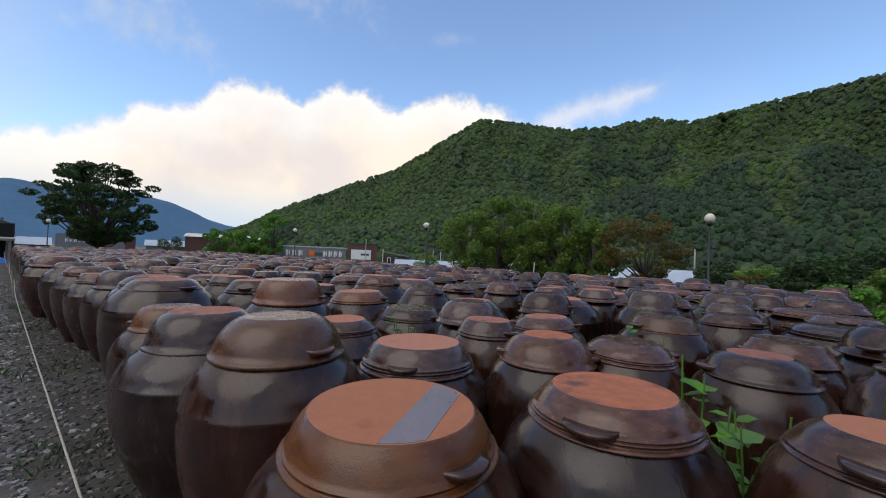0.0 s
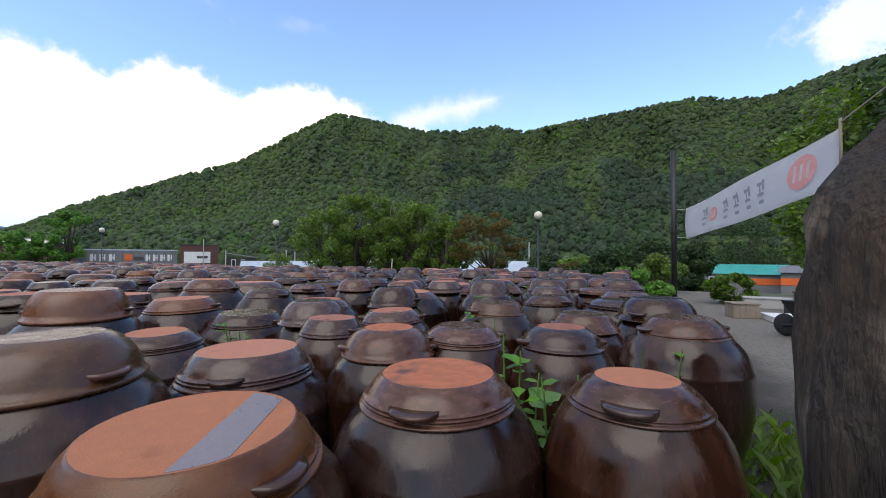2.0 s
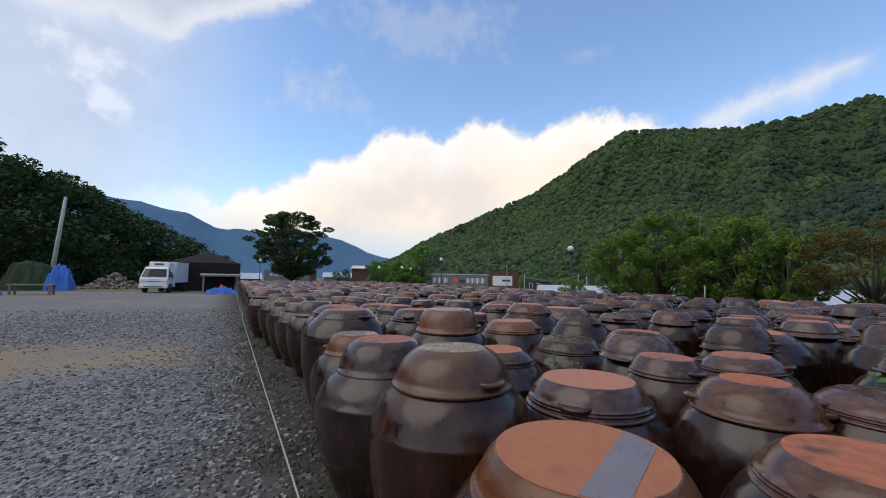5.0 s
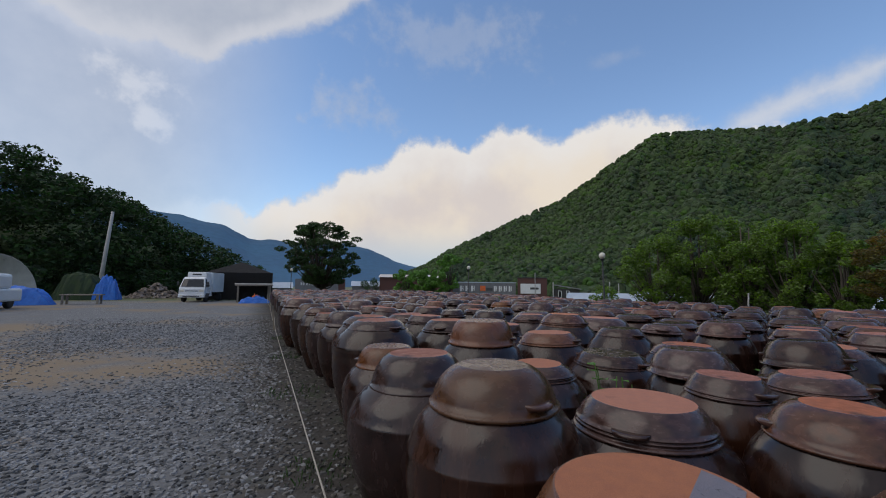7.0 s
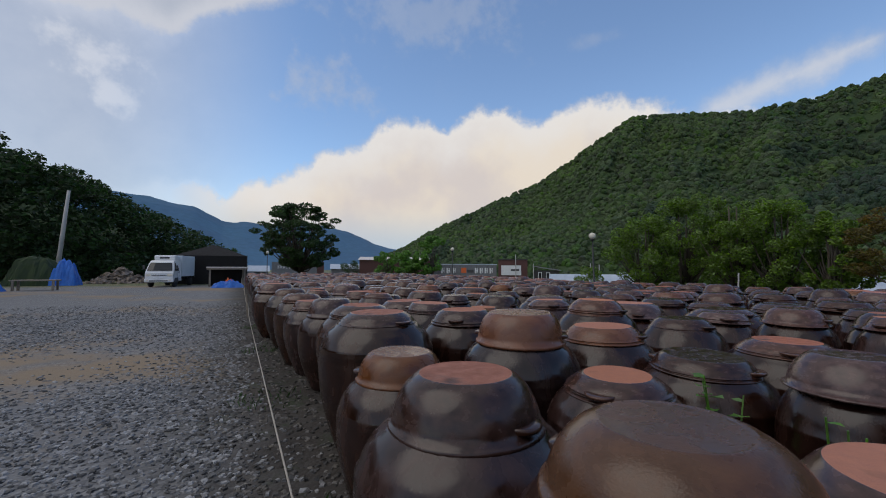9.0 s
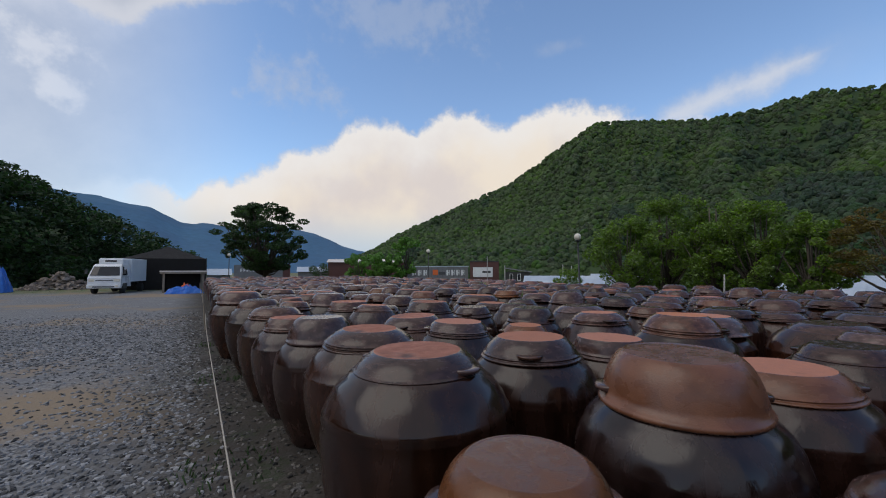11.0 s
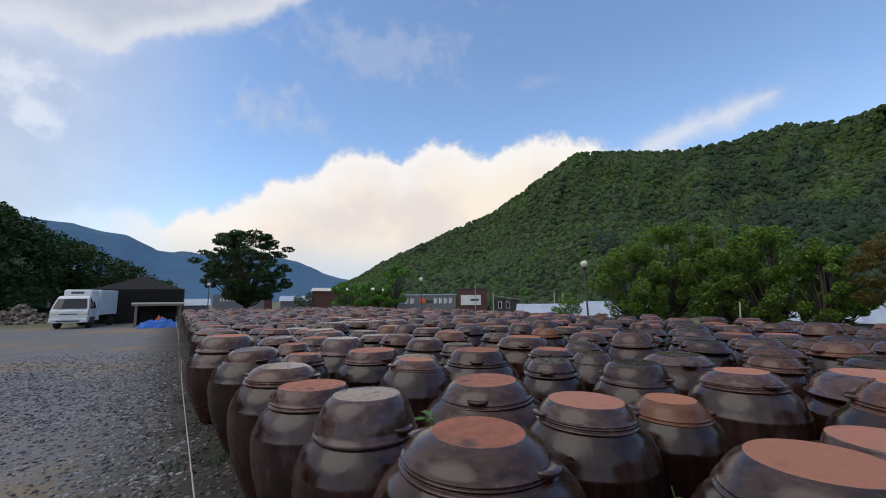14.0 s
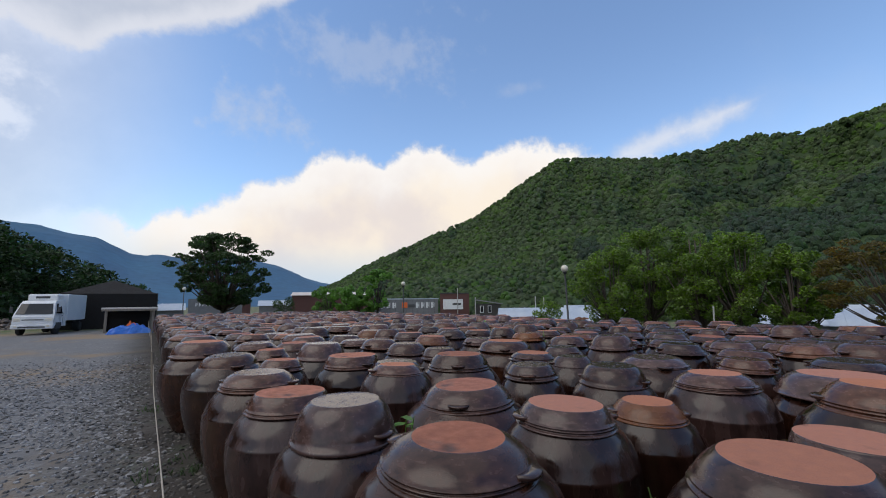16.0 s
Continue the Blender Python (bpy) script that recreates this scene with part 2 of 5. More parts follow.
WHITE = mat("white_paint", (0.72, 0.73, 0.74), (0.80, 0.80, 0.80), 2, 0.35, 0.05, 40, stain=(0.55, 0.54, 0.52), stain_scale=1.5, stain_lo=0.64)
BOXWHITE = mat("box_panel", (0.66, 0.70, 0.74), (0.75, 0.78, 0.80), 1.5, 0.45, 0.05, 30)
GLASSY = mat("dark_window", (0.02, 0.022, 0.025), (0.03, 0.032, 0.035), 2, 0.08, 0, 20, rough_var=0.03)
RUBBER = mat("rubber", (0.015, 0.015, 0.015), (0.025, 0.025, 0.025), 8, 0.8, 0.3, 60)
GREYPL = mat("grey_plastic", (0.05, 0.05, 0.052), (0.08, 0.08, 0.082), 8, 0.6, 0.2, 60)
TARP = mat("blue_tarp", (0.02, 0.12, 0.50), (0.04, 0.20, 0.65), 3, 0.5, 0.4, 20)
NET = mat("black_shade_net", (0.008, 0.007, 0.007), (0.016, 0.013, 0.012), 4, 0.95, 0.5, 60)
STONE = mat("dark_standing_stone", (0.014, 0.010, 0.008), (0.055, 0.039, 0.028), 4.5, 0.85, 0.8, 26, stain=(0.19, 0.155, 0.12), stain_scale=3.6, stain_lo=0.60, bump_dist=0.05, stretch=(2.2, 2.2, 0.35))
GREYWALL = mat("grey_cladding", (0.16, 0.16, 0.17), (0.21, 0.21, 0.22), 1.2, 0.6, 0.1, 20)
REDWALL = mat("dark_red_cladding", (0.09, 0.035, 0.03), (0.12, 0.05, 0.042), 1, 0.7, 0.2, 20)
DARKWALL = mat("dark_wall", (0.035, 0.033, 0.033), (0.055, 0.052, 0.05), 1, 0.8, 0.2, 20)
ROOFBLUE = mat("pale_metal_roof", (0.38, 0.44, 0.52), (0.50, 0.55, 0.60), 0.8, 0.4, 0.1, 12)
ROOFTEAL = mat("teal_metal_roof", (0.03, 0.30, 0.24), (0.05, 0.38, 0.31), 0.8, 0.45, 0.1, 12)
CREAM = mat("cream_roof", (0.62, 0.55, 0.48), (0.72, 0.66, 0.60), 0.8, 0.6, 0.1, 12)
ORANGE = mat("orange_band", (0.72, 0.13, 0.03), (0.80, 0.17, 0.04), 1, 0.5, 0.05, 20)
SIGNWHITE = mat("sign_white", (0.72, 0.72, 0.72), (0.80, 0.80, 0.80), 2, 0.6, 0.05, 30)
CLOTH = mat("banner_cloth", (0.80, 0.80, 0.82), (0.86, 0.86, 0.87), 2, 0.8, 0.1, 80, trans=0.5)
INK = mat("banner_ink", (0.32, 0.32, 0.38), (0.40, 0.40, 0.45), 8, 0.8, 0, 50)
REDINK = mat("banner_red", (0.68, 0.30, 0.30), (0.74, 0.38, 0.38), 8, 0.8, 0, 50)
GLOBE = mat("lamp_globe_glass", (0.72, 0.66, 0.55), (0.80, 0.74, 0.62), 4, 0.3, 0, 40)
FILM = mat("greenhouse_film", (0.40, 0.41, 0.41), (0.55, 0.56, 0.56), 1.5, 0.4, 0.2, 20)
GREENNET = mat("green_netting", (0.020, 0.036, 0.014), (0.038, 0.06, 0.022), 3, 0.9, 0.5, 30)
STONES_PILE = mat("rubble", (0.16, 0.12, 0.09), (0.30, 0.24, 0.19), 3, 0.9, 0.5, 40, rnd=0.4, island=True)
CONCRETE = mat("concrete", (0.38, 0.37, 0.35), (0.50, 0.48, 0.46), 2, 0.85, 0.3, 40)


def ground_material():
    m = bpy.data.materials.new("gravel_lot")
    m.use_nodes = True
    n, l = m.node_tree.nodes, m.node_tree.links
    p = n["Principled BSDF"]
    tc = n.new("ShaderNodeTexCoord").outputs["Object"]

    def nz(sc, det=8, rough=0.55):
        t = n.new("ShaderNodeTexNoise")
        t.inputs["Scale"].default_value, t.inputs["Detail"].default_value, t.inputs["Roughness"].default_value = sc, det, rough
        l.new(tc, t.inputs["Vector"])
        return t.outputs[0]

    def ramp(v, lo, hi):
        r = n.new("ShaderNodeMapRange")
        r.interpolation_type = "SMOOTHSTEP"
        l.new(v, r.inputs[0])
        r.inputs[1].default_value, r.inputs[2].default_value = lo, hi
        return r.outputs[0]

    def mth(op, a, b):
        x = n.new("ShaderNodeMath")
        x.operation = op
        for s, v in ((x.inputs[0], a), (x.inputs[1], b)):
            if isinstance(v, (int, float)):
                s.default_value = v
            else:
                l.new(v, s)
        return x.outputs[0]

    def mix(f, a, b):
        x = n.new("ShaderNodeMix")
        x.data_type = "RGBA"
        l.new(f, x.inputs[0])
        for s, v in ((x.inputs[6], a), (x.inputs[7], b)):
            if isinstance(v, tuple):
                s.default_value = (*v, 1)
            else:
                l.new(v, s)
        return x.outputs[2]

    vor = n.new("ShaderNodeTexVoronoi")
    vor.inputs["Scale"].default_value = 34
    l.new(tc, vor.inputs["Vector"])
    pick = n.new("ShaderNodeSeparateColor")
    l.new(vor.outputs["Color"], pick.inputs[0])
    stone = mix(pick.outputs[0], (0.085, 0.084, 0.086), (0.26, 0.255, 0.25))
    fade = ramp(nz(0.9), 0.42, 0.62)
    stone = mix(fade, stone, (0.16, 0.158, 0.16))
    # bare sandy wear across the lot
    sxy = n.new("ShaderNodeSeparateXYZ")
    l.new(tc, sxy.inputs[0])
    px, py = mth("MULTIPLY", mth("ADD", sxy.outputs[0], 2.6), 0.42), mth("MULTIPLY", mth("SUBTRACT", sxy.outputs[1], 9.3), 0.42)
    patch = mth("MULTIPLY", mth("MAXIMUM", mth("SUBTRACT", 1.0, mth("ADD", mth("MULTIPLY", px, px), mth("MULTIPLY", py, py))), 0.0), 0.16)
    sand = ramp(mth("ADD", mth("ADD", nz(0.22, 6), patch), mth("MULTIPLY", nz(3.0), 0.16)), 0.57, 0.70)
    col = mix(sand, stone, (0.25, 0.185, 0.12))
    sx = n.new("ShaderNodeSeparateXYZ")
    l.new(tc, sx.inputs[0])
    # soil and moss beside and under the jars, darkened further for shade
    soil_shade = ramp(mth("ADD", sx.outputs[0], mth("MULTIPLY", nz(1.5), 0.9)), -0.9, 0.75)
    shaded_dirt = mix(ramp(nz(2.2), 0.52, 0.66), (0.036, 0.028, 0.022), (0.024, 0.038, 0.012))
    shaded_dirt = mix(pick.outputs[1], shaded_dirt, mix(fade, (0.062, 0.055, 0.048), (0.032, 0.027, 0.023)))
    col = mix(soil_shade, col, shaded_dirt)
    lane = mth("MULTIPLY", ramp(mth("MULTIPLY", mth("ADD", sx.outputs[1], mth("MULTIPLY", nz(1.1), 0.8)), -1.0), 0.1, 0.9), ramp(sx.outputs[0], 2.5, 4.0))
    col = mix(lane, col, mix(pick.outputs[2], (0.13, 0.115, 0.095), (0.20, 0.18, 0.155)))
    far = ramp(sx.outputs[0], 15, 19)
    col = mix(far, col, mix(ramp(nz(0.5), 0.4, 0.6), (0.05, 0.085, 0.025), (0.17, 0.15, 0.12)))
    edge = ramp(mth("ADD", sx.outputs[1], mth("MULTIPLY", nz(0.6), 6)), 39, 43)
    col = mix(edge, col, mix(ramp(nz(1.2), 0.4, 0.6), (0.07, 0.11, 0.03), (0.19, 0.16, 0.09)))
    l.new(col, p.inputs["Base Color"])
    p.inputs["Roughness"].default_value = 0.9
    b = n.new("ShaderNodeBump")
    b.inputs["Strength"].default_value, b.inputs["Distance"].default_value = 0.45, 0.012
    l.new(mth("SUBTRACT", nz(60, 3), vor.outputs["Distance"]), b.inputs["Height"])
    l.new(b.outputs[0], p.inputs["Normal"])
    return m


# ---- helpers for meshes ----
def mesh_of(name, bm, *mats, smooth=False):
    me = bpy.data.meshes.new(name)
    bm.normal_update()
    bm.to_mesh(me)
    bm.free()
    for m in mats:
        me.materials.append(m)
    if smooth:
        me.polygons.foreach_set("use_smooth", [True] * len(me.polygons))
    return me


def part(name, bm, material, parent, label="", smooth=False, at=None):
    mats = material if isinstance(material, tuple) else (material,)
    ob = new(name, mesh_of(name, bm, *mats, smooth=smooth))
    ob.parent = parent
    if at is not None:
        ob.matrix_basis = at
    return tagged(ob, label)


def shared(name, me, parent, at):
    ob = new(name, me)
    ob.parent = parent
    ob.matrix_basis = at
    return ob


def thing(name, at, label, category, group="", kind=""):
    ob = new(name)
    ob.empty_display_size = 0.1
    ob.matrix_basis = at
    return tagged(ob, label, category, group, kind)


def box(bm, x0, y0, z0, x1, y1, z1, bevel=0.0, m=0):
    r = bmesh.ops.create_cube(bm, size=1, matrix=Matrix.Translation(((x0 + x1) / 2, (y0 + y1) / 2, (z0 + z1) / 2)) @ Matrix.Diagonal((x1 - x0, y1 - y0, z1 - z0, 1)))
    vs = r["verts"]
    if bevel:
        es = list({e for v in vs for e in v.link_edges})
        bmesh.ops.bevel(bm, geom=es, offset=bevel, segments=2, affect="EDGES", profile=0.5)
    return bm


def bx(*a, bevel=0.0):
    return box(bmesh.new(), *a, bevel=bevel)


def tube(bm, pts, radii, seg=8, cap=True):
    """A tube through pts with the radii given."""
    rings = []
    for i, p in enumerate(pts):
        p = Vector(p)
        d = (Vector(pts[min(i + 1, len(pts) - 1)]) - Vector(pts[max(i - 1, 0)])).normalized()
        u = d.orthogonal().normalized() if abs(d.z) > 0.9 else d.cross(Vector((0, 0, 1))).normalized()
        v = d.cross(u)
        r = radii[i] if not isinstance(radii, (int, float)) else radii
        rings.append([bm.verts.new(p + r * (math.cos(2 * math.pi * k / seg) * u + math.sin(2 * math.pi * k / seg) * v)) for k in range(seg)])
    for a, b in zip(rings, rings[1:]):
        for k in range(seg):
            bm.faces.new((a[k], a[(k + 1) % seg], b[(k + 1) % seg], b[k]))
    if cap:
        bm.faces.new(rings[0][::-1])
        bm.faces.new(rings[-1])
    return bm


def lathe(bm, prof, seg=40, mats=None, wob=0.0, close=True):
    rings = []
    for i, (r, z) in enumerate(prof):
        rings.append([bm.verts.new((r * (1 + wob * math.sin(2 * a + i * 0.2)) * math.cos(a), r * (1 - wob * math.sin(2 * a)) * math.sin(a), z))
                      for a in (2 * math.pi * k / seg for k in range(seg))])
    for i, (a, b) in enumerate(zip(rings, rings[1:])):
        for k in range(seg):
            f = bm.faces.new((a[k], a[(k + 1) % seg], b[(k + 1) % seg], b[k]))
            f.smooth = True
            if mats:
                f.material_index = mats[i]
    if close:
        bm.faces.new(rings[0][::-1]).smooth = True
        f = bm.faces.new(rings[-1])
        if mats:
            f.material_index = mats[-1]
    return bm


# ---- ground ----
def ground_height(x, y):
    s = min(max((x - 17) / 25, 0), 1)
    t = min(max((y - 50) / 40, 0), 1)
    return -3.4 * max(s * s * (3 - 2 * s), 0.8 * t * t * (3 - 2 * t))


xs = [-3000, -1200, -500, -200, -80, -40] + [-20 + 2 * i for i in range(36)] + [60, 80, 110, 150, 220, 400, 900, 1800, 3000]
ysr = [-3000, -1200, -500, -200, -80, -40] + [-20 + 2.5 * i for i in range(50)] + [120, 150, 220, 400, 900, 1800, 3000]
gv = [(x, y, ground_height(x, y)) for y in ysr for x in xs]
nx = len(xs)
gf = [(j * nx + i, j * nx + i + 1, (j + 1) * nx + i + 1, (j + 1) * nx + i) for j in range(len(ysr) - 1) for i in range(nx - 1)]
gm = bpy.data.meshes.new("ground")
gm.from_pydata(gv, [], gf)
gm.materials.append(ground_material())
gm.polygons.foreach_set("use_smooth", [True] * len(gf))
tagged(new("ground", gm), "grey gravel lot with sandy worn patches and weeds", "ground", kind="structure")


def stones(name, spots, material, label, category, seed):
    """Many small broken stones in one mesh; spots yields x, y, z, size."""
    rng = np.random.default_rng(seed)
    base = np.array([(-1, -1, -.6), (1, -1, -.6), (1, 1, -.6), (-1, 1, -.6), (-.7, -.6, .5), (.6, -.7, .6), (.7, .6, .45), (-.6, .7, .6)])
    faces = np.array([(0, 3, 2, 1), (4, 5, 6, 7), (0, 1, 5, 4), (1, 2, 6, 5), (2, 3, 7, 6), (3, 0, 4, 7)])
    vs, fs = [], []
    for i, (x, y, z, s) in enumerate(spots):
        a = rng.uniform(0, 6.28)
        q = base * rng.uniform(0.6, 1.2, (8, 3)) * (s * rng.uniform(0.6, 1.3), s * rng.uniform(0.6, 1.1), s * rng.uniform(0.4, 0.8))
        c, sn = math.cos(a), math.sin(a)
        q = np.c_[q[:, 0] * c - q[:, 1] * sn, q[:, 0] * sn + q[:, 1] * c, q[:, 2] + rng.uniform(-0.2, 0.2) * q[:, 0]]
        vs.append(q + (x, y, z + s * 0.2))
        fs.append(faces + 8 * i)
    me = bpy.data.meshes.new(name)
    me.from_pydata(np.concatenate(vs).tolist(), [], np.concatenate(fs).tolist())
    me.materials.append(material)
    return tagged(new(name, me), label, category, kind="stuff")


rg = np.random.default_rng(4)
near = []
while len(near) < 40000:
    d = rg.uniform(0, 1) ** 1.5
    lo = -2.8 - 5 * d
    x, y = rg.uniform(lo, 0.75), -0.5 + d * 21
    worn = ((x + 2.6) / 2.2) ** 2 + ((y - 9.3) / 2.2) ** 2
    if worn < 1 and rg.uniform() > worn * 0.7 or rg.uniform() < d ** 3 or rg.uniform() > (x - lo) / 1.6 or rg.uniform() > (y + 0.6) / 1.6:
        continue
    if x > -0.1 and rg.uniform() < 0.55:
        continue
    near.append((x, y, 0.0, rg.uniform(0.009, 0.021) * (1 + 0.5 * d)))
soiled_shaded = [q for q in near if q[0] + 0.5 * noise.noise(Vector((q[0] * 2, q[1] * 1.5, 4.0))) + 0.35 * math.sin(q[0] * 997 + q[1] * 613) > -0.2]
clean = sorted(set(near) - set(soiled_shaded))
stones("gravel", clean, GRAVEL, "loose grey crushed stone on the lot", "gravel", 5)
# darker gravel copy: earth stain plus shade put into the colour
GRAVEL_SOILED_SHADED = mat("soiled_gravel", (0.055, 0.048, 0.042), (0.13, 0.118, 0.105), 30, 0.85, 0.4, 150, rnd=0.85, island=True)
stones("soiled_gravel", soiled_shaded, GRAVEL_SOILED_SHADED, "earth-stained crushed stone along the rope, shade in its dark colour", "gravel", 6)

# ---- jars ----
def body_profile(kind):
    """Unit jar body: greatest radius 1, height 1."""
    if kind == 0:
        p = [(.56, 0), (.61, .03), (.74, .17), (.87, .34), (.955, .50), (.99, .62), (1.0, .70), (.992, .765), (1.0, .775), (.984, .785), (.992, .795), (.97, .825), (.935, .87), (.88, .915), (.80, .955), (.72, .98), (.69, 1.0), (.60, 1.0)]
    elif kind == 1:
        p = [(.52, 0), (.58, .03), (.73, .19), (.88, .38), (.965, .54), (.995, .66), (1.0, .73), (.985, .79), (.995, .80), (.975, .81), (.94, .86), (.885, .91), (.80, .955), (.73, .98), (.70, 1.0), (.60, 1.0)]
    else:
        p = [(.60, 0), (.65, .03), (.78, .19), (.90, .38), (.965, .52), (.995, .66), (1.0, .75), (.985, .80), (.998, .81), (.978, .82), (.99, .83), (.965, .85), (.915, .90), (.83, .95), (.74, .98), (.71, 1.0), (.60, 1.0)]
    return p


def lid_profile(kind):
    """Unit lid: rim radius 1 and height 1, top disc as the last faces."""
    if kind == 0:     # broad flat lid
        p = [(.90, -.08), (1.02, -.085), (1.05, -.04), (1.05, .02), (1.02, .065), (.968, .075), (.955, .20), (.945, .24), (.952, .26), (.94, .30), (.948, .32), (.93, .36), (.86, .62), (.76, .88), (.70, .985), (.67, 1.0), (.655, .975)]
    elif kind == 1:   # deep bowl
        p = [(.92, -.05), (1.02, -.05), (1.045, -.02), (1.04, .015), (1.0, .04), (.968, .045), (.95, .22), (.90, .45), (.81, .70), (.70, .88), (.61, .98), (.575, 1.0), (.56, .975)]
    else:             # stepped lid
        p = [(.90, -.08), (1.02, -.085), (1.05, -.04), (1.045, .03), (1.0, .05), (1.0, .15), (.95, .17), (.94, .30), (.90, .34), (.83, .66), (.73, .93), (.69, 1.0), (.66, .97)]
    return p


BODY = [mesh_of("jar_body", lathe(bmesh.new(), body_profile(k), 38, wob=0.006), GLAZE) for k in range(3)]
LIDS = {}
for k in range(3):
    prof = lid_profile(k)
    for key, (m1, m2) in {"terra": (LID, TERRA), "worn": (LID, WORN), "glazed": (LID, LID), "ochre": (OCHRE, OCHRE), "ochre_terra": (OCHRE, TERRA)}.items():
        idx = [0] * (len(prof) - 2) + [1, 1]
        bm = lathe(bmesh.new(), prof, 38, idx, 0.006)
        LIDS[k, key] = mesh_of("jar_lid", bm, m1, m2)


def ear():
    """A thick half-moon ear that sits flat against a lid's wall and points to -y."""
    b = bmesh.new()
    rows = []
    for k in range(11):
        u = -1 + 2 * k / 10
        out = 0.036 * math.sqrt(max(0.0, 1 - u * u)) ** 0.8
        x_, bow = 0.068 * u, 0.010 * u * u
        rows.append([b.verts.new(p) for p in ((x_, 0.030 + bow, 0.011), (x_, -out * 0.75 + bow, 0.013), (x_, -out + bow, 0.006), (x_, -out * 0.95 + bow, -0.004), (x_, -out * 0.4 + bow, -0.011), (x_, 0.030 + bow, -0.012))])
    for a, c in zip(rows, rows[1:]):
        for k in range(6):
            b.faces.new((a[k], a[(k + 1) % 6], c[(k + 1) % 6], c[k]))
    b.faces.new(rows[0])
    b.faces.new(rows[-1][::-1])
    bmesh.ops.recalc_face_normals(b, faces=b.faces)
    return b


HANDLE = mesh_of("lug_handle", ear(), LID, smooth=True)
LABELS = {"terra": "dark brown glazed onggi jar with bare terracotta lid top", "worn": "dark brown onggi jar with worn blotchy lid top",
          "glazed": "dark brown glazed earthenware jar with lid", "ochre": "earthenware jar with ochre-brown glazed lid",
          "ochre_terra": "ochre-brown lidded jar with bare clay top", "brown": "dark jar under an olive-brown glazed bowl lid"}
RIM = 0.86
jr = random.Random(11)


def lid_wall(kind, u):
    prof = lid_profile(kind)
    for (r0, z0), (r1, z1) in zip(prof, prof[1:]):
        if z0 <= u <= z1:
            return r0 + (r1 - r0) * (u - z0) / max(z1 - z0, 1e-6)
    return 0.9


def jar(x, y, rb, rl, lh, look_key=None, kind=None, rim=RIM, turn=None):
    """One lidded jar; rb, rl: radii of body and lid, lh: the lid's height over its rim."""
    key = look_key or jr.choices(["terra", "worn", "glazed", "ochre", "ochre_terra"], [3, 4, 9, 1.4, 1])[0]
    lk = kind if kind is not None else (1 if lh > 0.125 else jr.choice([0, 0, 2]))
    top = thing("onggi_jar", pose(x, y, 0), LABELS[key], "jar", "jars in the yard")
    shared("body", BODY[jr.randrange(3)], top, pose(0, 0, 0, 0, 0, jr.uniform(0, 360)) @ Matrix.Diagonal((rb, rb, rim, 1)))
    rz = turn if turn is not None else jr.gauss(0, 55)
    tilt = jr.gauss(0, 1.3)
    lift = 0.10 * lh if lk == 0 else (0.05 * lh if lk == 1 else 0.12 * lh)
    lid_at = pose(0, 0, rim + lift - 0.004, tilt, jr.gauss(0, 1.3), rz)
    lid = shared("lid", LIDS[lk, key], top, lid_at @ Matrix.Diagonal((rl, rl, lh, 1)))
    inv = Matrix.Diagonal((1 / rl, 1 / rl, 1 / lh, 1))
    u = 0.34 if lk != 1 else 0.30
    r = lid_wall(lk, u) * rl
    for s in (0, 180):
        shared("handle", HANDLE, lid, inv @ pose(0, 0, 0, 0, 0, s) @ pose(0, -r + 0.006, lh * u, 8, 0, 0))
    return top


# placed jars: x, y, height and radius of the lid's rim, the lid's height, its top disc, finish, shape, turn
MEASURED = []
MEASURED += [
    (0.44, 1.72, 0.804, 0.28, 0.101, 0.212, 'ochre_terra', 0, 0),
    (0.55, 2.57, 0.862, 0.272, 0.161, 0.143, 'brown', 1, 12),
    (0.94, 1.33, 0.849, 0.238, 0.087, 0.169, 'worn', 2, -85),
    (1.07, 0.77, 0.869, 0.191, 0.078, 0.112, 'terra', 0, 80),
    (1.14, 2.33, 0.754, 0.282, 0.123, 0.203, 'terra', 2, -60),
    (0.51, 3.34, 0.769, 0.289, 0.186, 0.171, 'worn', 1, 20),
    (0.54, 4.08, 0.747, 0.24, 0.146, 0.153, 'ochre', 1, 60),
    (1.40, 4.15, 0.862, 0.29, 0.195, 0.196, 'ochre', 1, 45),
    (2.05, 4.05, 0.841, 0.275, 0.101, 0.188, 'ochre_terra', 0, 30),
    (3.05, 5.0, 0.873, 0.291, 0.152, 0.173, 'terra', 2, 20),
    (1.46, 3.45, 0.723, 0.26, 0.089, 0.16, 'terra', 2, -70),
]
MEASURED += [
    (0.68, 4.92, 0.922, 0.298, 0.094, 0.194, 'worn', 0, 25),
    (1.50, 5.05, 0.872, 0.29, 0.115, 0.19, 'terra', 0, -45),
    (2.12, 3.41, 0.767, 0.275, 0.087, 0.198, 'glazed', 0, 15),
    (1.5, 1.82, 0.824, 0.226, 0.124, 0.115, 'worn', 1, 30),
    (2.87, 3.32, 0.806, 0.279, 0.083, 0.176, 'worn', 0, -60),
    (2.92, 4.03, 0.865, 0.24, 0.087, 0.156, 'glazed', 0, 0),
    (0.83, 5.89, 0.869, 0.31, 0.114, 0.179, 'worn', 2, 20),
    (0.71, 6.69, 0.795, 0.276, 0.196, 0.173, 'glazed', 1, 25),
    (0.64, 7.44, 0.804, 0.282, 0.114, 0.214, 'worn', 0, 50),
]
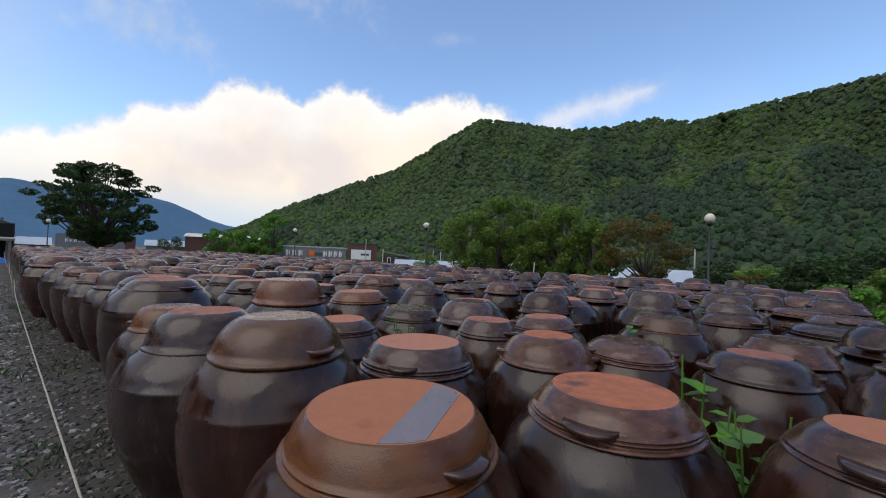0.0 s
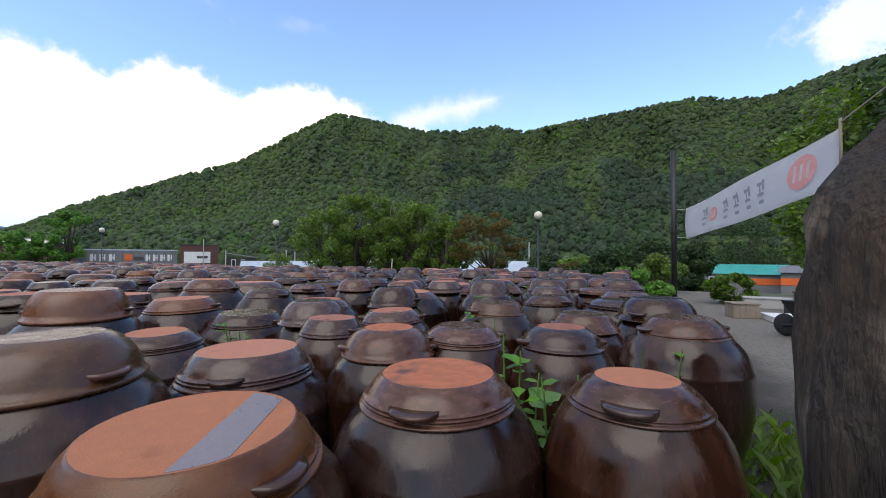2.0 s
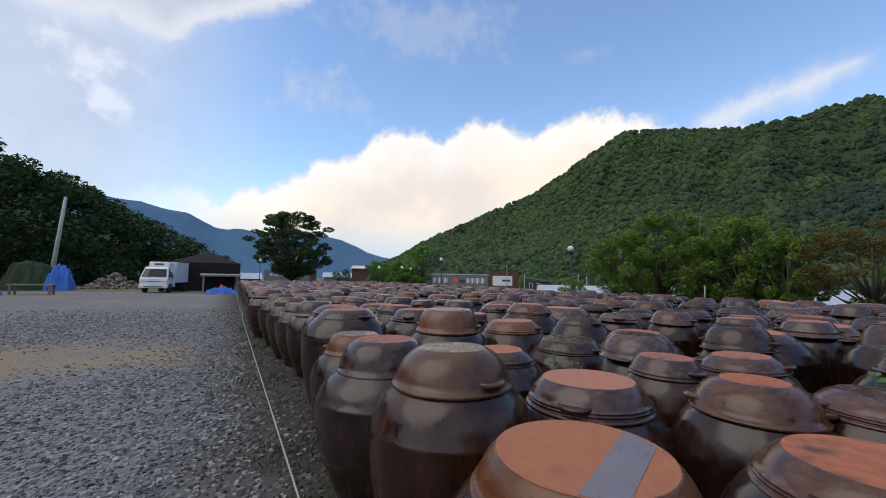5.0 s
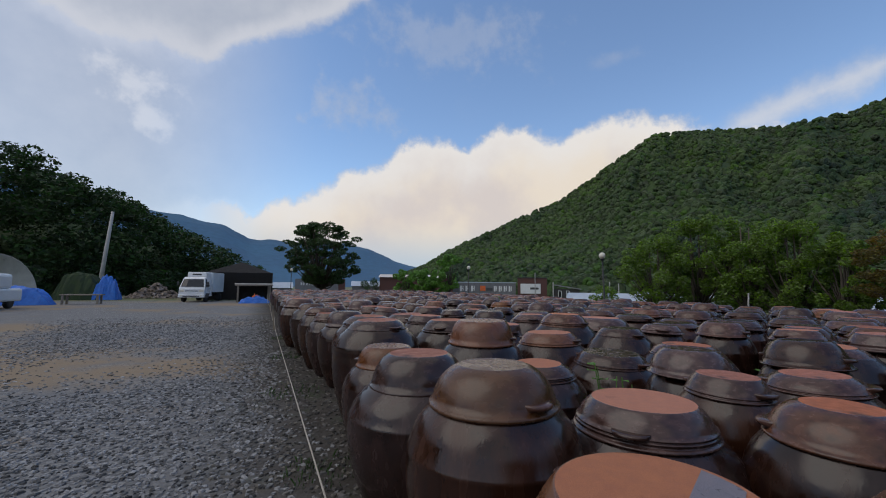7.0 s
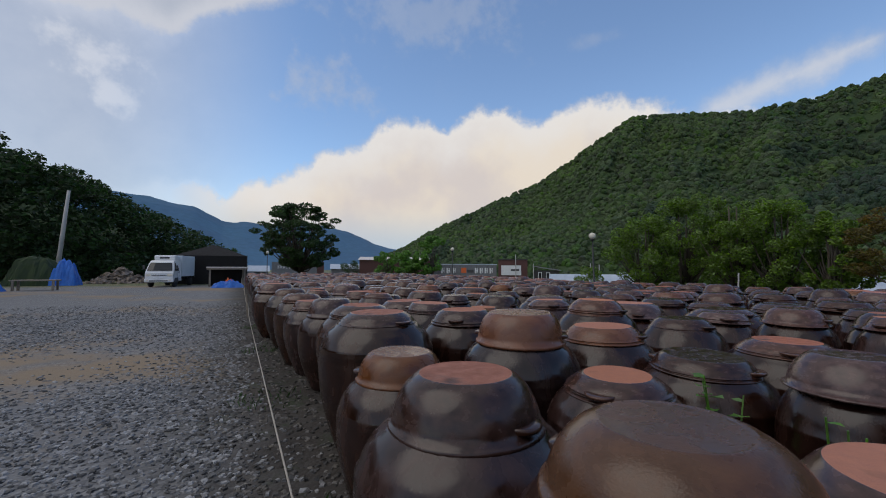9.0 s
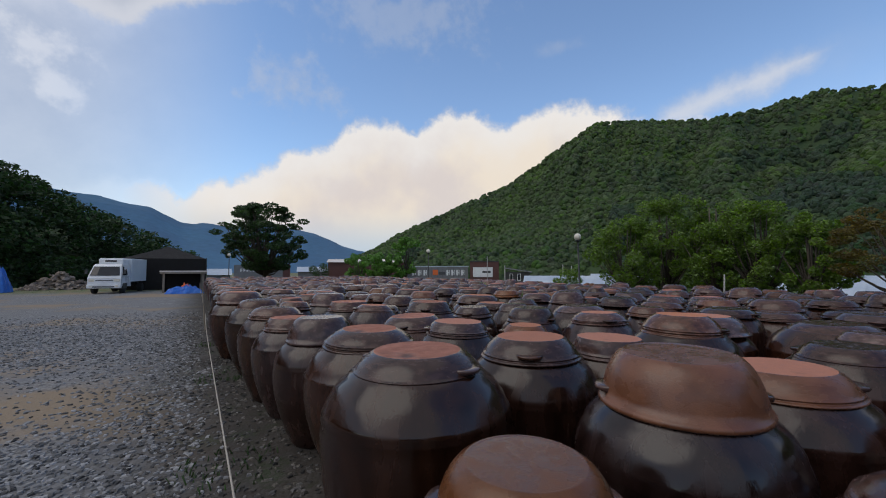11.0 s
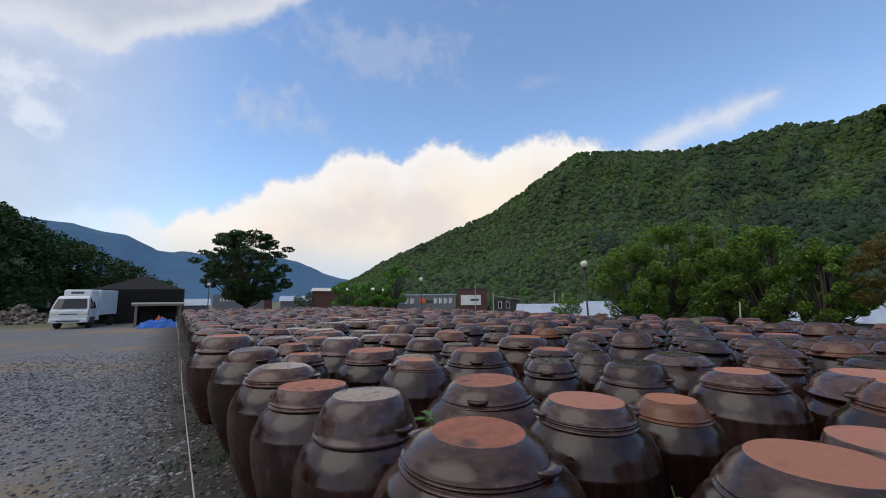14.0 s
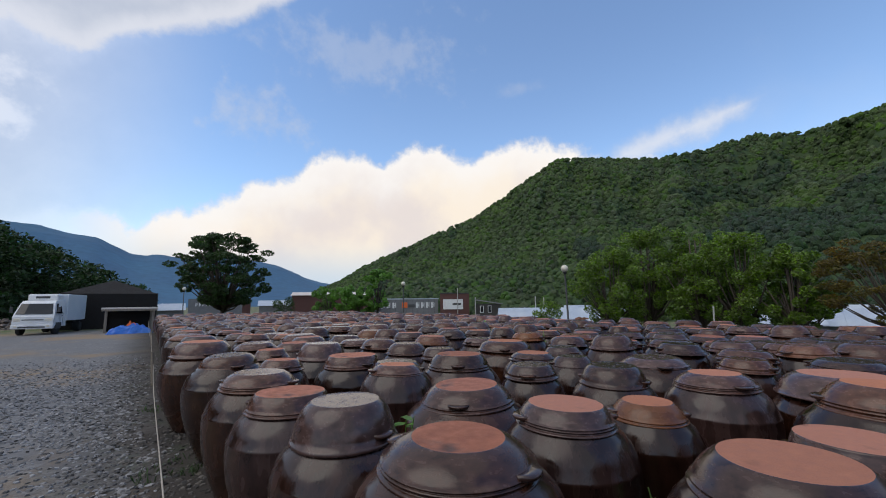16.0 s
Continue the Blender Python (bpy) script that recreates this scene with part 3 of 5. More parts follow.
MEASURED += [
    (1.61, 5.98, 0.867, 0.255, 0.101, 0.186, 'terra', 2, 60),
    (2.14, 4.99, 0.812, 0.235, 0.12, 0.195, 'terra', 0, 10),
    (1.64, 6.81, 0.814, 0.327, 0.119, 0.211, 'worn', 0, -50),
    (2.23, 5.87, 0.809, 0.211, 0.098, 0.133, 'ochre_terra', 0, 40),
    (3.2, 5.86, 0.857, 0.274, 0.103, 0.164, 'terra', 2, -30),
    (1.89, 8.21, 0.813, 0.276, 0.097, 0.192, 'glazed', 0, 20),
    (2.45, 7.91, 0.826, 0.321, 0.14, 0.223, 'worn', 0, -40),
    (1.61, 8.65, 0.839, 0.298, 0.116, 0.236, 'worn', 0, 10),
    (2.34, 0.45, 0.863, 0.229, 0.101, 0.141, 'glazed', 0, 20),
]
MEASURED += [
    (1.86, 1.05, 0.848, 0.206, 0.098, 0.112, 'worn', 1, 25),
    (1.79, 1.54, 0.844, 0.212, 0.086, 0.127, 'glazed', 2, 40),
    (1.76, 2.35, 0.831, 0.19, 0.095, 0.132, 'worn', 0, 0),
    (2.73, 1.6, 0.857, 0.227, 0.097, 0.167, 'brown', 0, 50),
    (3.79, 1.94, 0.887, 0.228, 0.162, 0.145, 'glazed', 1, 15),
    (3.74, 0.72, 0.84, 0.284, 0.074, 0.178, None, None, None),
    (3.41, 1.3, 0.88, 0.221, 0.074, 0.139, None, None, None),
    (4.96, 1.49, 0.86, 0.273, 0.158, 0.172, None, None, None),
    (2.22, 2.2, 0.85, 0.221, 0.074, 0.139, None, None, None),
    (3.56, 2.7, 0.86, 0.273, 0.074, 0.172, None, None, None),
    (4.27, 4.43, 0.86, 0.315, 0.074, 0.198, None, None, None),
]
MEASURED += [
    (3.94, 5.3, 0.78, 0.41, 0.158, 0.257, None, None, None),
    (2.88, 6.47, 0.83, 0.263, 0.147, 0.165, None, None, None),
    (3.82, 6.6, 0.85, 0.315, 0.095, 0.198, None, None, None),
    (3.16, 7.05, 0.86, 0.21, 0.105, 0.132, None, None, None),
    (1.55, 7.61, 0.91, 0.231, 0.074, 0.145, None, None, None),
    (0.57, 8.03, 0.86, 0.284, 0.116, 0.178, None, None, None),
    (3.65, 8.44, 0.86, 0.357, 0.126, 0.224, None, None, None),
    (1.51, 9.29, 0.86, 0.284, 0.179, 0.178, None, None, None),
    (0.55, 9.3, 0.86, 0.284, 0.126, 0.178, None, None, None),
    (1.47, 10.25, 0.86, 0.252, 0.116, 0.158, None, None, None),
    (0.43, 10.57, 0.86, 0.357, 0.179, 0.224, None, None, None),
]
MEASURED += [
    (0.54, 13.7, 0.86, 0.357, 0.084, 0.224, None, None, None),
]


def fitted_lid(q, kind):
    """Lid profile of unit rim radius and height with a top disc of radius q."""
    p = [(.90, .0), (.985, -.005), (1.0, .02), (1.0, .06), (.985, .10), (.955, .115)]
    z0 = .13
    if kind == 2:
        p += [(.95, .20), (.965, .215), (.965, .25), (.945, .265), (.945, .31), (.958, .325), (.955, .355), (.935, .37)]
        z0 = .38
    elif kind == 0:
        p += [(.948, .19), (.957, .205), (.957, .225), (.943, .24)]
        z0 = .25
    r0 = p[-1][0] - .008
    flat_ = .30 if kind == 1 else .62     # share of a straight flank in the curve
    for k in range(1, 9):
        u_ = k / 8
        t_ = u_ * math.pi / 2
        p.append((q + (r0 - q) * (flat_ * (1 - u_) + (1 - flat_) * math.cos(t_)), z0 + (1 - z0) * (flat_ * u_ + (1 - flat_) * math.sin(t_))))
    return p[:-1] + [(q + .012, .992), (q, 1.0), (q - .03, .985)]


FINISH = {"terra": (LID, TERRA), "worn": (LID, WORN), "glazed": (LID, LID), "ochre": (OCHRE, OCHRE), "ochre_terra": (OCHRE, TERRA), "brown": (UMBER, UMBER)}


def placed_jar(x, y, z, R, H, rd, key, kind, turn, rb):
    """A jar whose lid has its own proportions; z is the lower edge of the lid."""
    key = key or jr.choices(["terra", "worn", "glazed", "ochre", "ochre_terra"], [4, 4, 8, 1.2, 1])[0]
    kind = kind if kind is not None else (1 if H > 0.125 else jr.choice([0, 2]))
    turn = turn if turn is not None else jr.gauss(0, 50)
    top = thing("onggi_jar", pose(x, y, 0), LABELS[key], "jar", "jars in the yard")
    shared("body", BODY[jr.randrange(3)], top, pose(0, 0, 0, 0, 0, jr.uniform(0, 360)) @ Matrix.Diagonal((rb, rb, z + 0.012, 1)))
    prof = fitted_lid(rd / R, kind)
    m1, m2 = FINISH[key]
    me = mesh_of("jar_lid", lathe(bmesh.new(), prof, 48, [0] * (len(prof) - 2) + [1, 1], 0.005), m1, m2)
    lid = shared("lid", me, top, pose(0, 0, z, jr.gauss(0, .8), jr.gauss(0, .8), turn) @ Matrix.Diagonal((R, R, H, 1)))
    inv = Matrix.Diagonal((1 / R, 1 / R, 1 / H, 1))
    u = 0.36 if kind != 1 else 0.26
    r = np.interp(u, [b for a, b in prof[5:]], [a for a, b in prof[5:]]) * R
    for s in (0, 180):
        shared("handle", HANDLE, lid, inv @ pose(0, 0, 0, 0, 0, s) @ pose(0, -r + 0.004, H * u, 8, 0, 0))
    return top


placed = []
reach = [min(0.45, 1.42 * row[3]) for row in MEASURED]
for _ in range(6):
    for a in range(len(MEASURED)):
        for b in range(a):
            gap = math.hypot(MEASURED[a][0] - MEASURED[b][0], MEASURED[a][1] - MEASURED[b][1]) - reach[a] - reach[b]
            if gap < 0:
                reach[a] = max(reach[a] + gap * 0.5, 1.33 * MEASURED[a][3])
                reach[b] = max(reach[b] + gap * 0.5, 1.33 * MEASURED[b][3])
for row, rb in zip(MEASURED, reach):
    x, y = row[:2]
    j_ = placed_jar(*row, rb)
    if row[6] == "ochre_terra" and y < 2:
        lid_, q_ = j_.children[1], row[5] / row[3] - .03
        b_ = bmesh.new()
        ring_ = [(q_ * math.cos(a), q_ * math.sin(a)) for a in np.linspace(0, 2 * math.pi, 61)[:-1]]
        strip = [(x_, y_) for x_, y_ in ring_ if 0.21 * q_ < 0.97 * x_ - 0.25 * y_ < 0.72 * q_]
        strip.sort(key=lambda p: math.atan2(p[1], p[0] - 0.45 * q_))
        b_.faces.new([b_.verts.new((x_, y_, 0.0)) for x_, y_ in strip])
        r_ = bmesh.ops.extrude_face_region(b_, geom=list(b_.faces))
        bmesh.ops.translate(b_, verts=[v for v in r_["geom"] if isinstance(v, bmesh.types.BMVert)], vec=(0, 0, 0.03))
        bmesh.ops.recalc_face_normals(b_, faces=b_.faces)
        part("glaze_stripe", b_, WASH, lid_, "grey glaze stripe across the bare clay", at=pose(0, 0, 0.968, 0, 0, STRIPE_TURN))
    if math.hypot(x - 1.50, y - 1.82) < 0.1 or math.hypot(x - 0.83, y - 5.89) < 0.1:
        b_ = bmesh.new()
        for z_ in (0.765, 0.80):
            tube(b_, [((0.985 - 0.9 * (z_ - 0.74)) * math.cos(a), (0.985 - 0.9 * (z_ - 0.74)) * math.sin(a), z_ + 0.009 * math.sin(18 * a + 40 * z_)) for a in np.linspace(0, 2 * math.pi, 145)], 0.007, 5)
        part("wave_relief", b_, WAVE, j_.children[0], "raised wavy band on the shoulder", smooth=True)
    placed.append((x, y, rb))

# the rest of the yard, in slightly uneven rows
fill = []
for i in range(15):
    for j in range(46):
        x = 0.56 + 0.70 * i + jr.uniform(-0.07, 0.07)
        y = 0.55 + 0.70 * j + (0.35 if i % 2 else 0) + jr.uniform(-0.08, 0.08)
        if y < (1.6 if x < 1.4 else 0.75 if x < 3 else 0.4) or x > 10.4:
            continue
        gap = min((math.hypot(x - a, y - b) - r for a, b, r in placed), default=9)
        if gap < 0.27 or jr.random() < 0.02:
            continue
        rb = min(gap + 0.02, jr.uniform(0.33, 0.38))
        rl = rb * jr.uniform(0.74, 0.86)
        lh = jr.choice([0.07, 0.08, 0.09, 0.10, 0.11, 0.13, 0.16])
        fill.append((x, y, rb, rl, lh))
        placed.append((x, y, rb))
for _ in range(9000):
    x, y = jr.uniform(0.4, 10.4), jr.uniform(0.4, 32.4)
    gap = min(math.hypot(x - a, y - b) - r for a, b, r in placed)
    if gap < 0.25 or y < (1.6 if x < 1.4 else 0.85 if x < 3 else 0.4) or math.hypot(x - 1.6, y - 0.4) < 0.5:
        continue
    rb = min(gap, jr.uniform(0.30, 0.36))
    fill.append((x, y, rb, rb * jr.uniform(0.74, 0.86), jr.choice([0.07, 0.08, 0.09, 0.10, 0.12, 0.15])))
    placed.append((x, y, rb))
fill.sort(key=lambda q: math.hypot(q[0] - 0.5, (q[1] - 5) * 0.8))
for q in fill[:245]:
    jar(*q, rim=RIM + jr.uniform(-0.05, 0.03))


def far_jars(rest):
    """Jars too far off to pick apart singly, in one mesh."""
    vs, fs, ms = [], [], []
    base = 0
    seg = 22
    ca = [(math.cos(2 * math.pi * k / seg), math.sin(2 * math.pi * k / seg)) for k in range(seg)]
    for x, y, rb, rl, lh in rest:
        rim = RIM + jr.uniform(-0.05, 0.03)
        bk, lk = jr.randrange(3), (1 if lh > 0.125 else jr.choice([0, 2]))
        tint = jr.choices([0, 1], [9, 1.2])[0]
        disc = jr.choices([2, 3, tint], [2.5, 4, 8.5])[0]
        for prof, sr, sz, z0, m_wall, m_top in ((body_profile(bk), rb, rim, 0, 4, 4), (lid_profile(lk), rl, lh, rim + 0.1 * lh, tint, disc)):
            n0 = base
            tx, ty = jr.gauss(0, 0.03), jr.gauss(0, 0.03)
            for r, z in prof:
                for c, s in ca:
                    vs.append((x + r * sr * c, y + r * sr * s, z0 + z * sz + (0 if z0 == 0 else tx * r * sr * c + ty * r * sr * s)))
            for a in range(len(prof) - 1):
                for k in range(seg):
                    fs.append((n0 + a * seg + k, n0 + a * seg + (k + 1) % seg, n0 + (a + 1) * seg + (k + 1) % seg, n0 + (a + 1) * seg + k))
                    ms.append(m_top if a >= len(prof) - 2 else m_wall)
            base = n0 + len(prof) * seg
            fs.append(tuple(range(base - seg, base)))
            ms.append(m_top)
    me = bpy.data.meshes.new("jar_field")
    me.from_pydata(vs, [], fs)
    for m in (LID_FAR, OCHRE, TERRA_FAR, WORN, GLAZE_FAR):
        me.materials.append(m)
    me.polygons.foreach_set("material_index", ms)
    me.polygons.foreach_set("use_smooth", [True] * len(fs))
    return tagged(new("jar_field", me), "hundreds of brown lidded onggi jars in rows", "jars", kind="stuff")


LID_FAR = mat("far_lid_glaze", (0.068, 0.027, 0.020), (0.145, 0.063, 0.048), 1.5, 0.20, 0.05, 45, rnd=0.5, island=True, bump_dist=0.01)
GLAZE_FAR = mat("far_brown_glaze", (0.028, 0.0095, 0.007), (0.074, 0.025, 0.016), 1.5, 0.32, 0.05, 40, rnd=0.45, island=True, bump_dist=0.01)
TERRA_FAR = mat("far_terracotta", (0.40, 0.14, 0.07), (0.50, 0.19, 0.10), 2, 0.85, 0.1, 90, rnd=0.3, island=True)
far_jars(fill[245:])

# ---- rope and stakes along the yard's edge ----
rope = thing("rope_line", pose(0, 0, 0), "pale rope strung low between leaning wooden stakes", "rope fence")
stakes = [(0.04, 0.2), (0.0, 14.2), (0.05, 24.0), (0.0, 33.0)]
for x, y in stakes:
    part("stake", tube(bmesh.new(), [(x + 0.03, y - 0.02, -0.15), (x, y, 0.2), (x - 0.03, y + 0.02, 0.62)], [.028, .026, .022], 7), WOOD, rope)
pts = []
for (xa, ya), (xb, yb) in zip(stakes, stakes[1:]):
    for k in range(24):
        s = k / 24
        pts.append((xa + (xb - xa) * s + 0.005, ya + (yb - ya) * s, 0.12 + 0.26 * abs(2 * s - 1) ** 9))
pts.append((-0.02, 33.0, 0.38))
part("rope", tube(bmesh.new(), pts, 0.0065, 6), ROPE, rope, "pale twisted rope", smooth=True)


# ---- vegetation ----
def leaves(centers, radii, count, size, seed, flat=0.0, tall=0.75):
    """Leaf blades scattered through clumps: a list of vertices and of faces."""
    rng = np.random.default_rng(seed)
    w = np.array(radii) ** 2
    pick = rng.choice(len(centers), count, p=w / w.sum())
    d = rng.normal(size=(count, 3))
    d /= np.linalg.norm(d, axis=1)[:, None]
    pos = np.array(centers)[pick] + d * (np.array(radii)[pick] * rng.uniform(0.35, 1.0, count) ** 0.5)[:, None] * (1, 1, tall)
    u = rng.normal(size=(count, 3)) * (1, 1, 0.6)
    u /= np.linalg.norm(u, axis=1)[:, None]
    v = np.cross(u, rng.normal(size=(count, 3)) * (1 - flat, 1 - flat, 1))
    v /= np.linalg.norm(v, axis=1)[:, None]
    s = size * rng.uniform(0.6, 1.4, count)[:, None]
    q = np.stack([pos - u * s, pos + v * s * 0.5, pos + u * s, pos - v * s * 0.5], 1).reshape(-1, 3)
    f = np.arange(count * 4).reshape(-1, 4)
    return q, f


def leaf_mesh(name, q, f, material):
    me = bpy.data.meshes.new(name)
    me.from_pydata(q.tolist(), [], f.tolist())
    me.materials.append(material)
    return me


def tree(name, x, y, h, w, material, seed, label, crown_low=0.3, clumps=26, count=9000, leaf=0.10, lean=0.0, stems=1, clump=1.0, tall=0.75, ragged=0.0):
    """A tapered trunk with limbs that reach into the clumps of an uneven crown."""
    rng = np.random.default_rng(seed)
    z0 = ground_height(x, y)
    top = thing(name, pose(x, y, z0), label, "tree" if h > 1.8 else "shrub")
    cs, rs = [], []
    zc = h * (1 + crown_low) / 2
    hz = h * (1 - crown_low) / 2
    for i in range(clumps):
        a, e = rng.uniform(0, 6.28), rng.uniform(-0.95 if h < 13 else -0.7, 0.98)
        k = rng.uniform(0.45 - 0.2 * ragged, 0.85 + 0.25 * ragged)
        wide = math.sqrt(max(0.05, 1 - e * e * 0.9))
        cs.append((k * wide * w / 2 * math.cos(a) + lean * e, k * wide * w / 2 * math.sin(a), zc + e * hz * 0.85))
        rs.append(clump * rng.uniform(0.13, 0.24) * min(w, 2.2 * hz))
    bm = bmesh.new()
    tr = 0.028 * h
    for s in range(stems):
        ox = (s - (stems - 1) / 2) * 0.12 * w
        tube(bm, [(ox * 0.5, 0, -0.1), (ox * 0.6, 0.02 * h, h * crown_low * 0.6), (ox, 0, h * crown_low + 0.1 * h), (ox * 1.3 + 0.03 * h, 0, h * 0.85)], [tr, tr * 0.8, tr * 0.6, tr * 0.15], 9)
    for c in cs[:: 2]:
        st = Vector((0, 0, h * (crown_low * 0.8 + 0.1 * rng.uniform(0, 1))))
        mid = st.lerp(Vector(c), 0.5) + Vector((0, 0, -0.03 * h))
        tube(bm, [st, mid, c], [tr * 0.42, tr * 0.28, tr * 0.08], 6)
    part("trunk", bm, BARK, top, smooth=True)
    q, f = leaves(cs, rs, count, leaf, seed + 1, tall=tall)
    shared("crown", leaf_mesh("crown", q, f, material), top, Matrix())
    return top


tree("shade_tree", 7.4, 61, 11.4, 12.6, LEAF_DARK, 21, "broad dark green shade tree with layered boughs beyond the jar yard", 0.12, 150, 26000, 0.16, clump=0.42, tall=0.45, ragged=0.4)


def polar(az, d):
    return d * math.sin(radians(az)) - 0.2, d * math.cos(radians(az)) + (0.9 if az > 78 else 2.0)


# leafy trees and shrubs past the yard
for az, d, h, w, s in ((54, 25, 4.4, 4.4, 31), (58.5, 26, 6.0, 4.8, 32), (63.5, 25.5, 5.9, 4.6, 33), (67.5, 25, 5.3, 4.2, 34), (71.5, 24, 4.4, 3.0, 35)):
    tree("leafy_tree", *polar(az, d), h, w, LEAF, s, "bushy bright green tree with several slim stems", 0.06, 80, 17000, 0.07, stems=3, clump=0.44, tall=1.0, ragged=0.7)
tree("maple_tree", *polar(77.9, 21), 4.0, 4.2, LEAF_RUST, 41, "rust-tinged maple tree behind the jar yard", 0.14, 60, 15000, 0.05, clump=0.5, tall=0.45, ragged=0.7)
for az, d, h, w, m, s in ((82.5, 18.5, 1.5, 1.8, LEAF_DARK, 51), (94.6, 12.8, 1.0, 2.2, LEAF_BRIGHT, 52), (97.0, 17, 1.4, 2.0, LEAF, 53), (104.5, 14, 0.85, 1.5, LEAF, 54), (88, 17, 1.0, 2.2, LEAF_DARK, 55),
                          (47, 31, 1.9, 2.2, LEAF, 56), (14, 47, 2.2, 2.6, LEAF_DARK, 57), (86, 20, 1.2, 2.6, LEAF_RUST, 58)):
    tree("garden_shrub", *polar(az, d), h, w, m, s, "rounded green garden shrub beyond the jars", 0.02, 18, 3500, 0.06)
for az, d, h, w, s in ((19.5, 46, 3.2, 4.0, 61), (22.0, 44, 3.4, 3.6, 62), (25.6, 42, 4.9, 3.2, 63), (23.6, 43, 2.6, 3.0, 64)):
    tree("young_tree", *polar(az, d), h, w, LEAF_BRIGHT, s, "slender bright green young tree by the sign wall", 0.16, 36, 5500, 0.10, clump=0.55, tall=0.9, ragged=0.8)
for az, d, h, w, m, s in ((100.5, 44, 6.5, 4.0, LEAF_DARK, 71), (106, 82, 11.0, 12.0, LEAF_DARK, 72), (114.5, 30, 11.6, 7.0, LEAF, 73), (121, 28, 12.0, 8.0, LEAF_DARK, 74), (96, 38, 6.0, 5.0, LEAF_DARK, 75), (91, 42, 5.6, 5.0, LEAF_DARK, 76), (87, 45, 5.0, 5.0, LEAF, 77)):
    tree("roadside_tree", *polar(az, d), h, w, m, s, "dense dark green tree by the lower lane", 0.12, 34, 9000, 0.17)


# ---- hills ----
def curve(pts, a):
    return float(np.interp(a, [p[0] for p in pts], [p[1] for p in pts]))


RIDGE = [(14, 0.0), (21, 0.047), (25, 0.088), (33.4, 0.155), (41, 0.211), (46.7, 0.279), (52.8, 0.347), (57.6, 0.338), (65.8, 0.314), (70.7, 0.317), (75.5, 0.327), (80, 0.310), (88.8, 0.332), (100.5, 0.342), (107, 0.316), (113, 0.335), (125, 0.36), (150, 0.25), (175, 0.12)]
BASE, TOP = 105.0, 430.0


def hill_point(az, s):
    """A point of the wooded hill: s runs from its foot (0) to its ridge (1) and past it."""
    r = BASE + (TOP - BASE) * s
    te = curve(RIDGE, az)
    spur = noise.fractal(Vector((az * 0.09, s * 1.6, 3.1)), 1.0, 2.0, 4)
    el = te * (s ** 0.85) * (1 + 0.36 * spur * s * (1 - s) * 4) if s <= 1 else te * (1 - 0.5 * (s - 1))
    wide = 1 + 0.10 * noise.noise(Vector((az * 0.05, s * 0.8, 7.0)))
    fold = abs(noise.noise(Vector((az * 0.085 + s * 0.9, s * 0.5, 2.0)))) + 0.5 * abs(noise.noise(Vector((az * 0.21 - s * 1.3, s, 5.0))))
    r *= wide * (1 + 0.34 * (fold - 0.28) * min(1, 3 * s))
    return Vector((r * math.sin(radians(az)), r * math.cos(radians(az)), -3.6 + 5.0 * min(s * 4, 1) + r * el - (0 if s else 0.5)))


azs = np.linspace(14, 175, 190)
ss = np.linspace(0, 1.2, 40)
hv = [tuple(hill_point(a, s)) for s in ss for a in azs]
na = len(azs)
hf = [(j * na + i, (j + 1) * na + i, (j + 1) * na + i + 1, j * na + i + 1) for j in range(len(ss) - 1) for i in range(na - 1)]
hm = bpy.data.meshes.new("hill")
hm.from_pydata(hv, [], hf)
hm.materials.append(FOREST_FLOOR)
hm.polygons.foreach_set("use_smooth", [True] * len(hf))
tagged(new("hill", hm), "steep wooded hill behind the village", "hill", kind="structure")


def blobs(spots, seed, name, label, material, category="woods"):
    """Tree crowns far off: knobbly clumps, joined."""
    rng = np.random.default_rng(seed)
    bm = bmesh.new()
    bmesh.ops.create_icosphere(bm, subdivisions=2, radius=1)
    bmesh.ops.delete(bm, geom=[v for v in bm.verts if 0.6 * v.co.y - 0.8 * v.co.z > 0.42], context="VERTS")
    bv = np.array([v.co[:] for v in bm.verts])
    bf = np.array([[v.index for v in f.verts] for f in bm.faces])
    bm.free()
    kinds = []
    for k in range(12):
        d = np.array([noise.fractal(Vector(p) * 1.7 + Vector((k * 9.0, 0, 0)), 1.0, 2.0, 3) for p in bv])
        kinds.append(bv * (1 + 0.42 * d + rng.uniform(-0.08, 0.08, len(d)))[:, None])
    vs, fs = [], []
    for i, (p, r, zz) in enumerate(spots):
        a = rng.uniform(-0.5, 0.5) - math.atan2(p[0], p[1])     # the cut side lies against the slope
        q = kinds[rng.integers(12)] * (r, r, r * zz)
        q = np.c_[q[:, 0] * math.cos(a) - q[:, 1] * math.sin(a), q[:, 0] * math.sin(a) + q[:, 1] * math.cos(a), q[:, 2]]
        vs.append(q + np.array(p))
        fs.append(bf + i * len(bv))
    me = bpy.data.meshes.new(name)
    me.from_pydata(np.concatenate(vs).tolist(), [], np.concatenate(fs).tolist())
    me.materials.append(material)
    return tagged(new(name, me), label, category, kind="stuff")


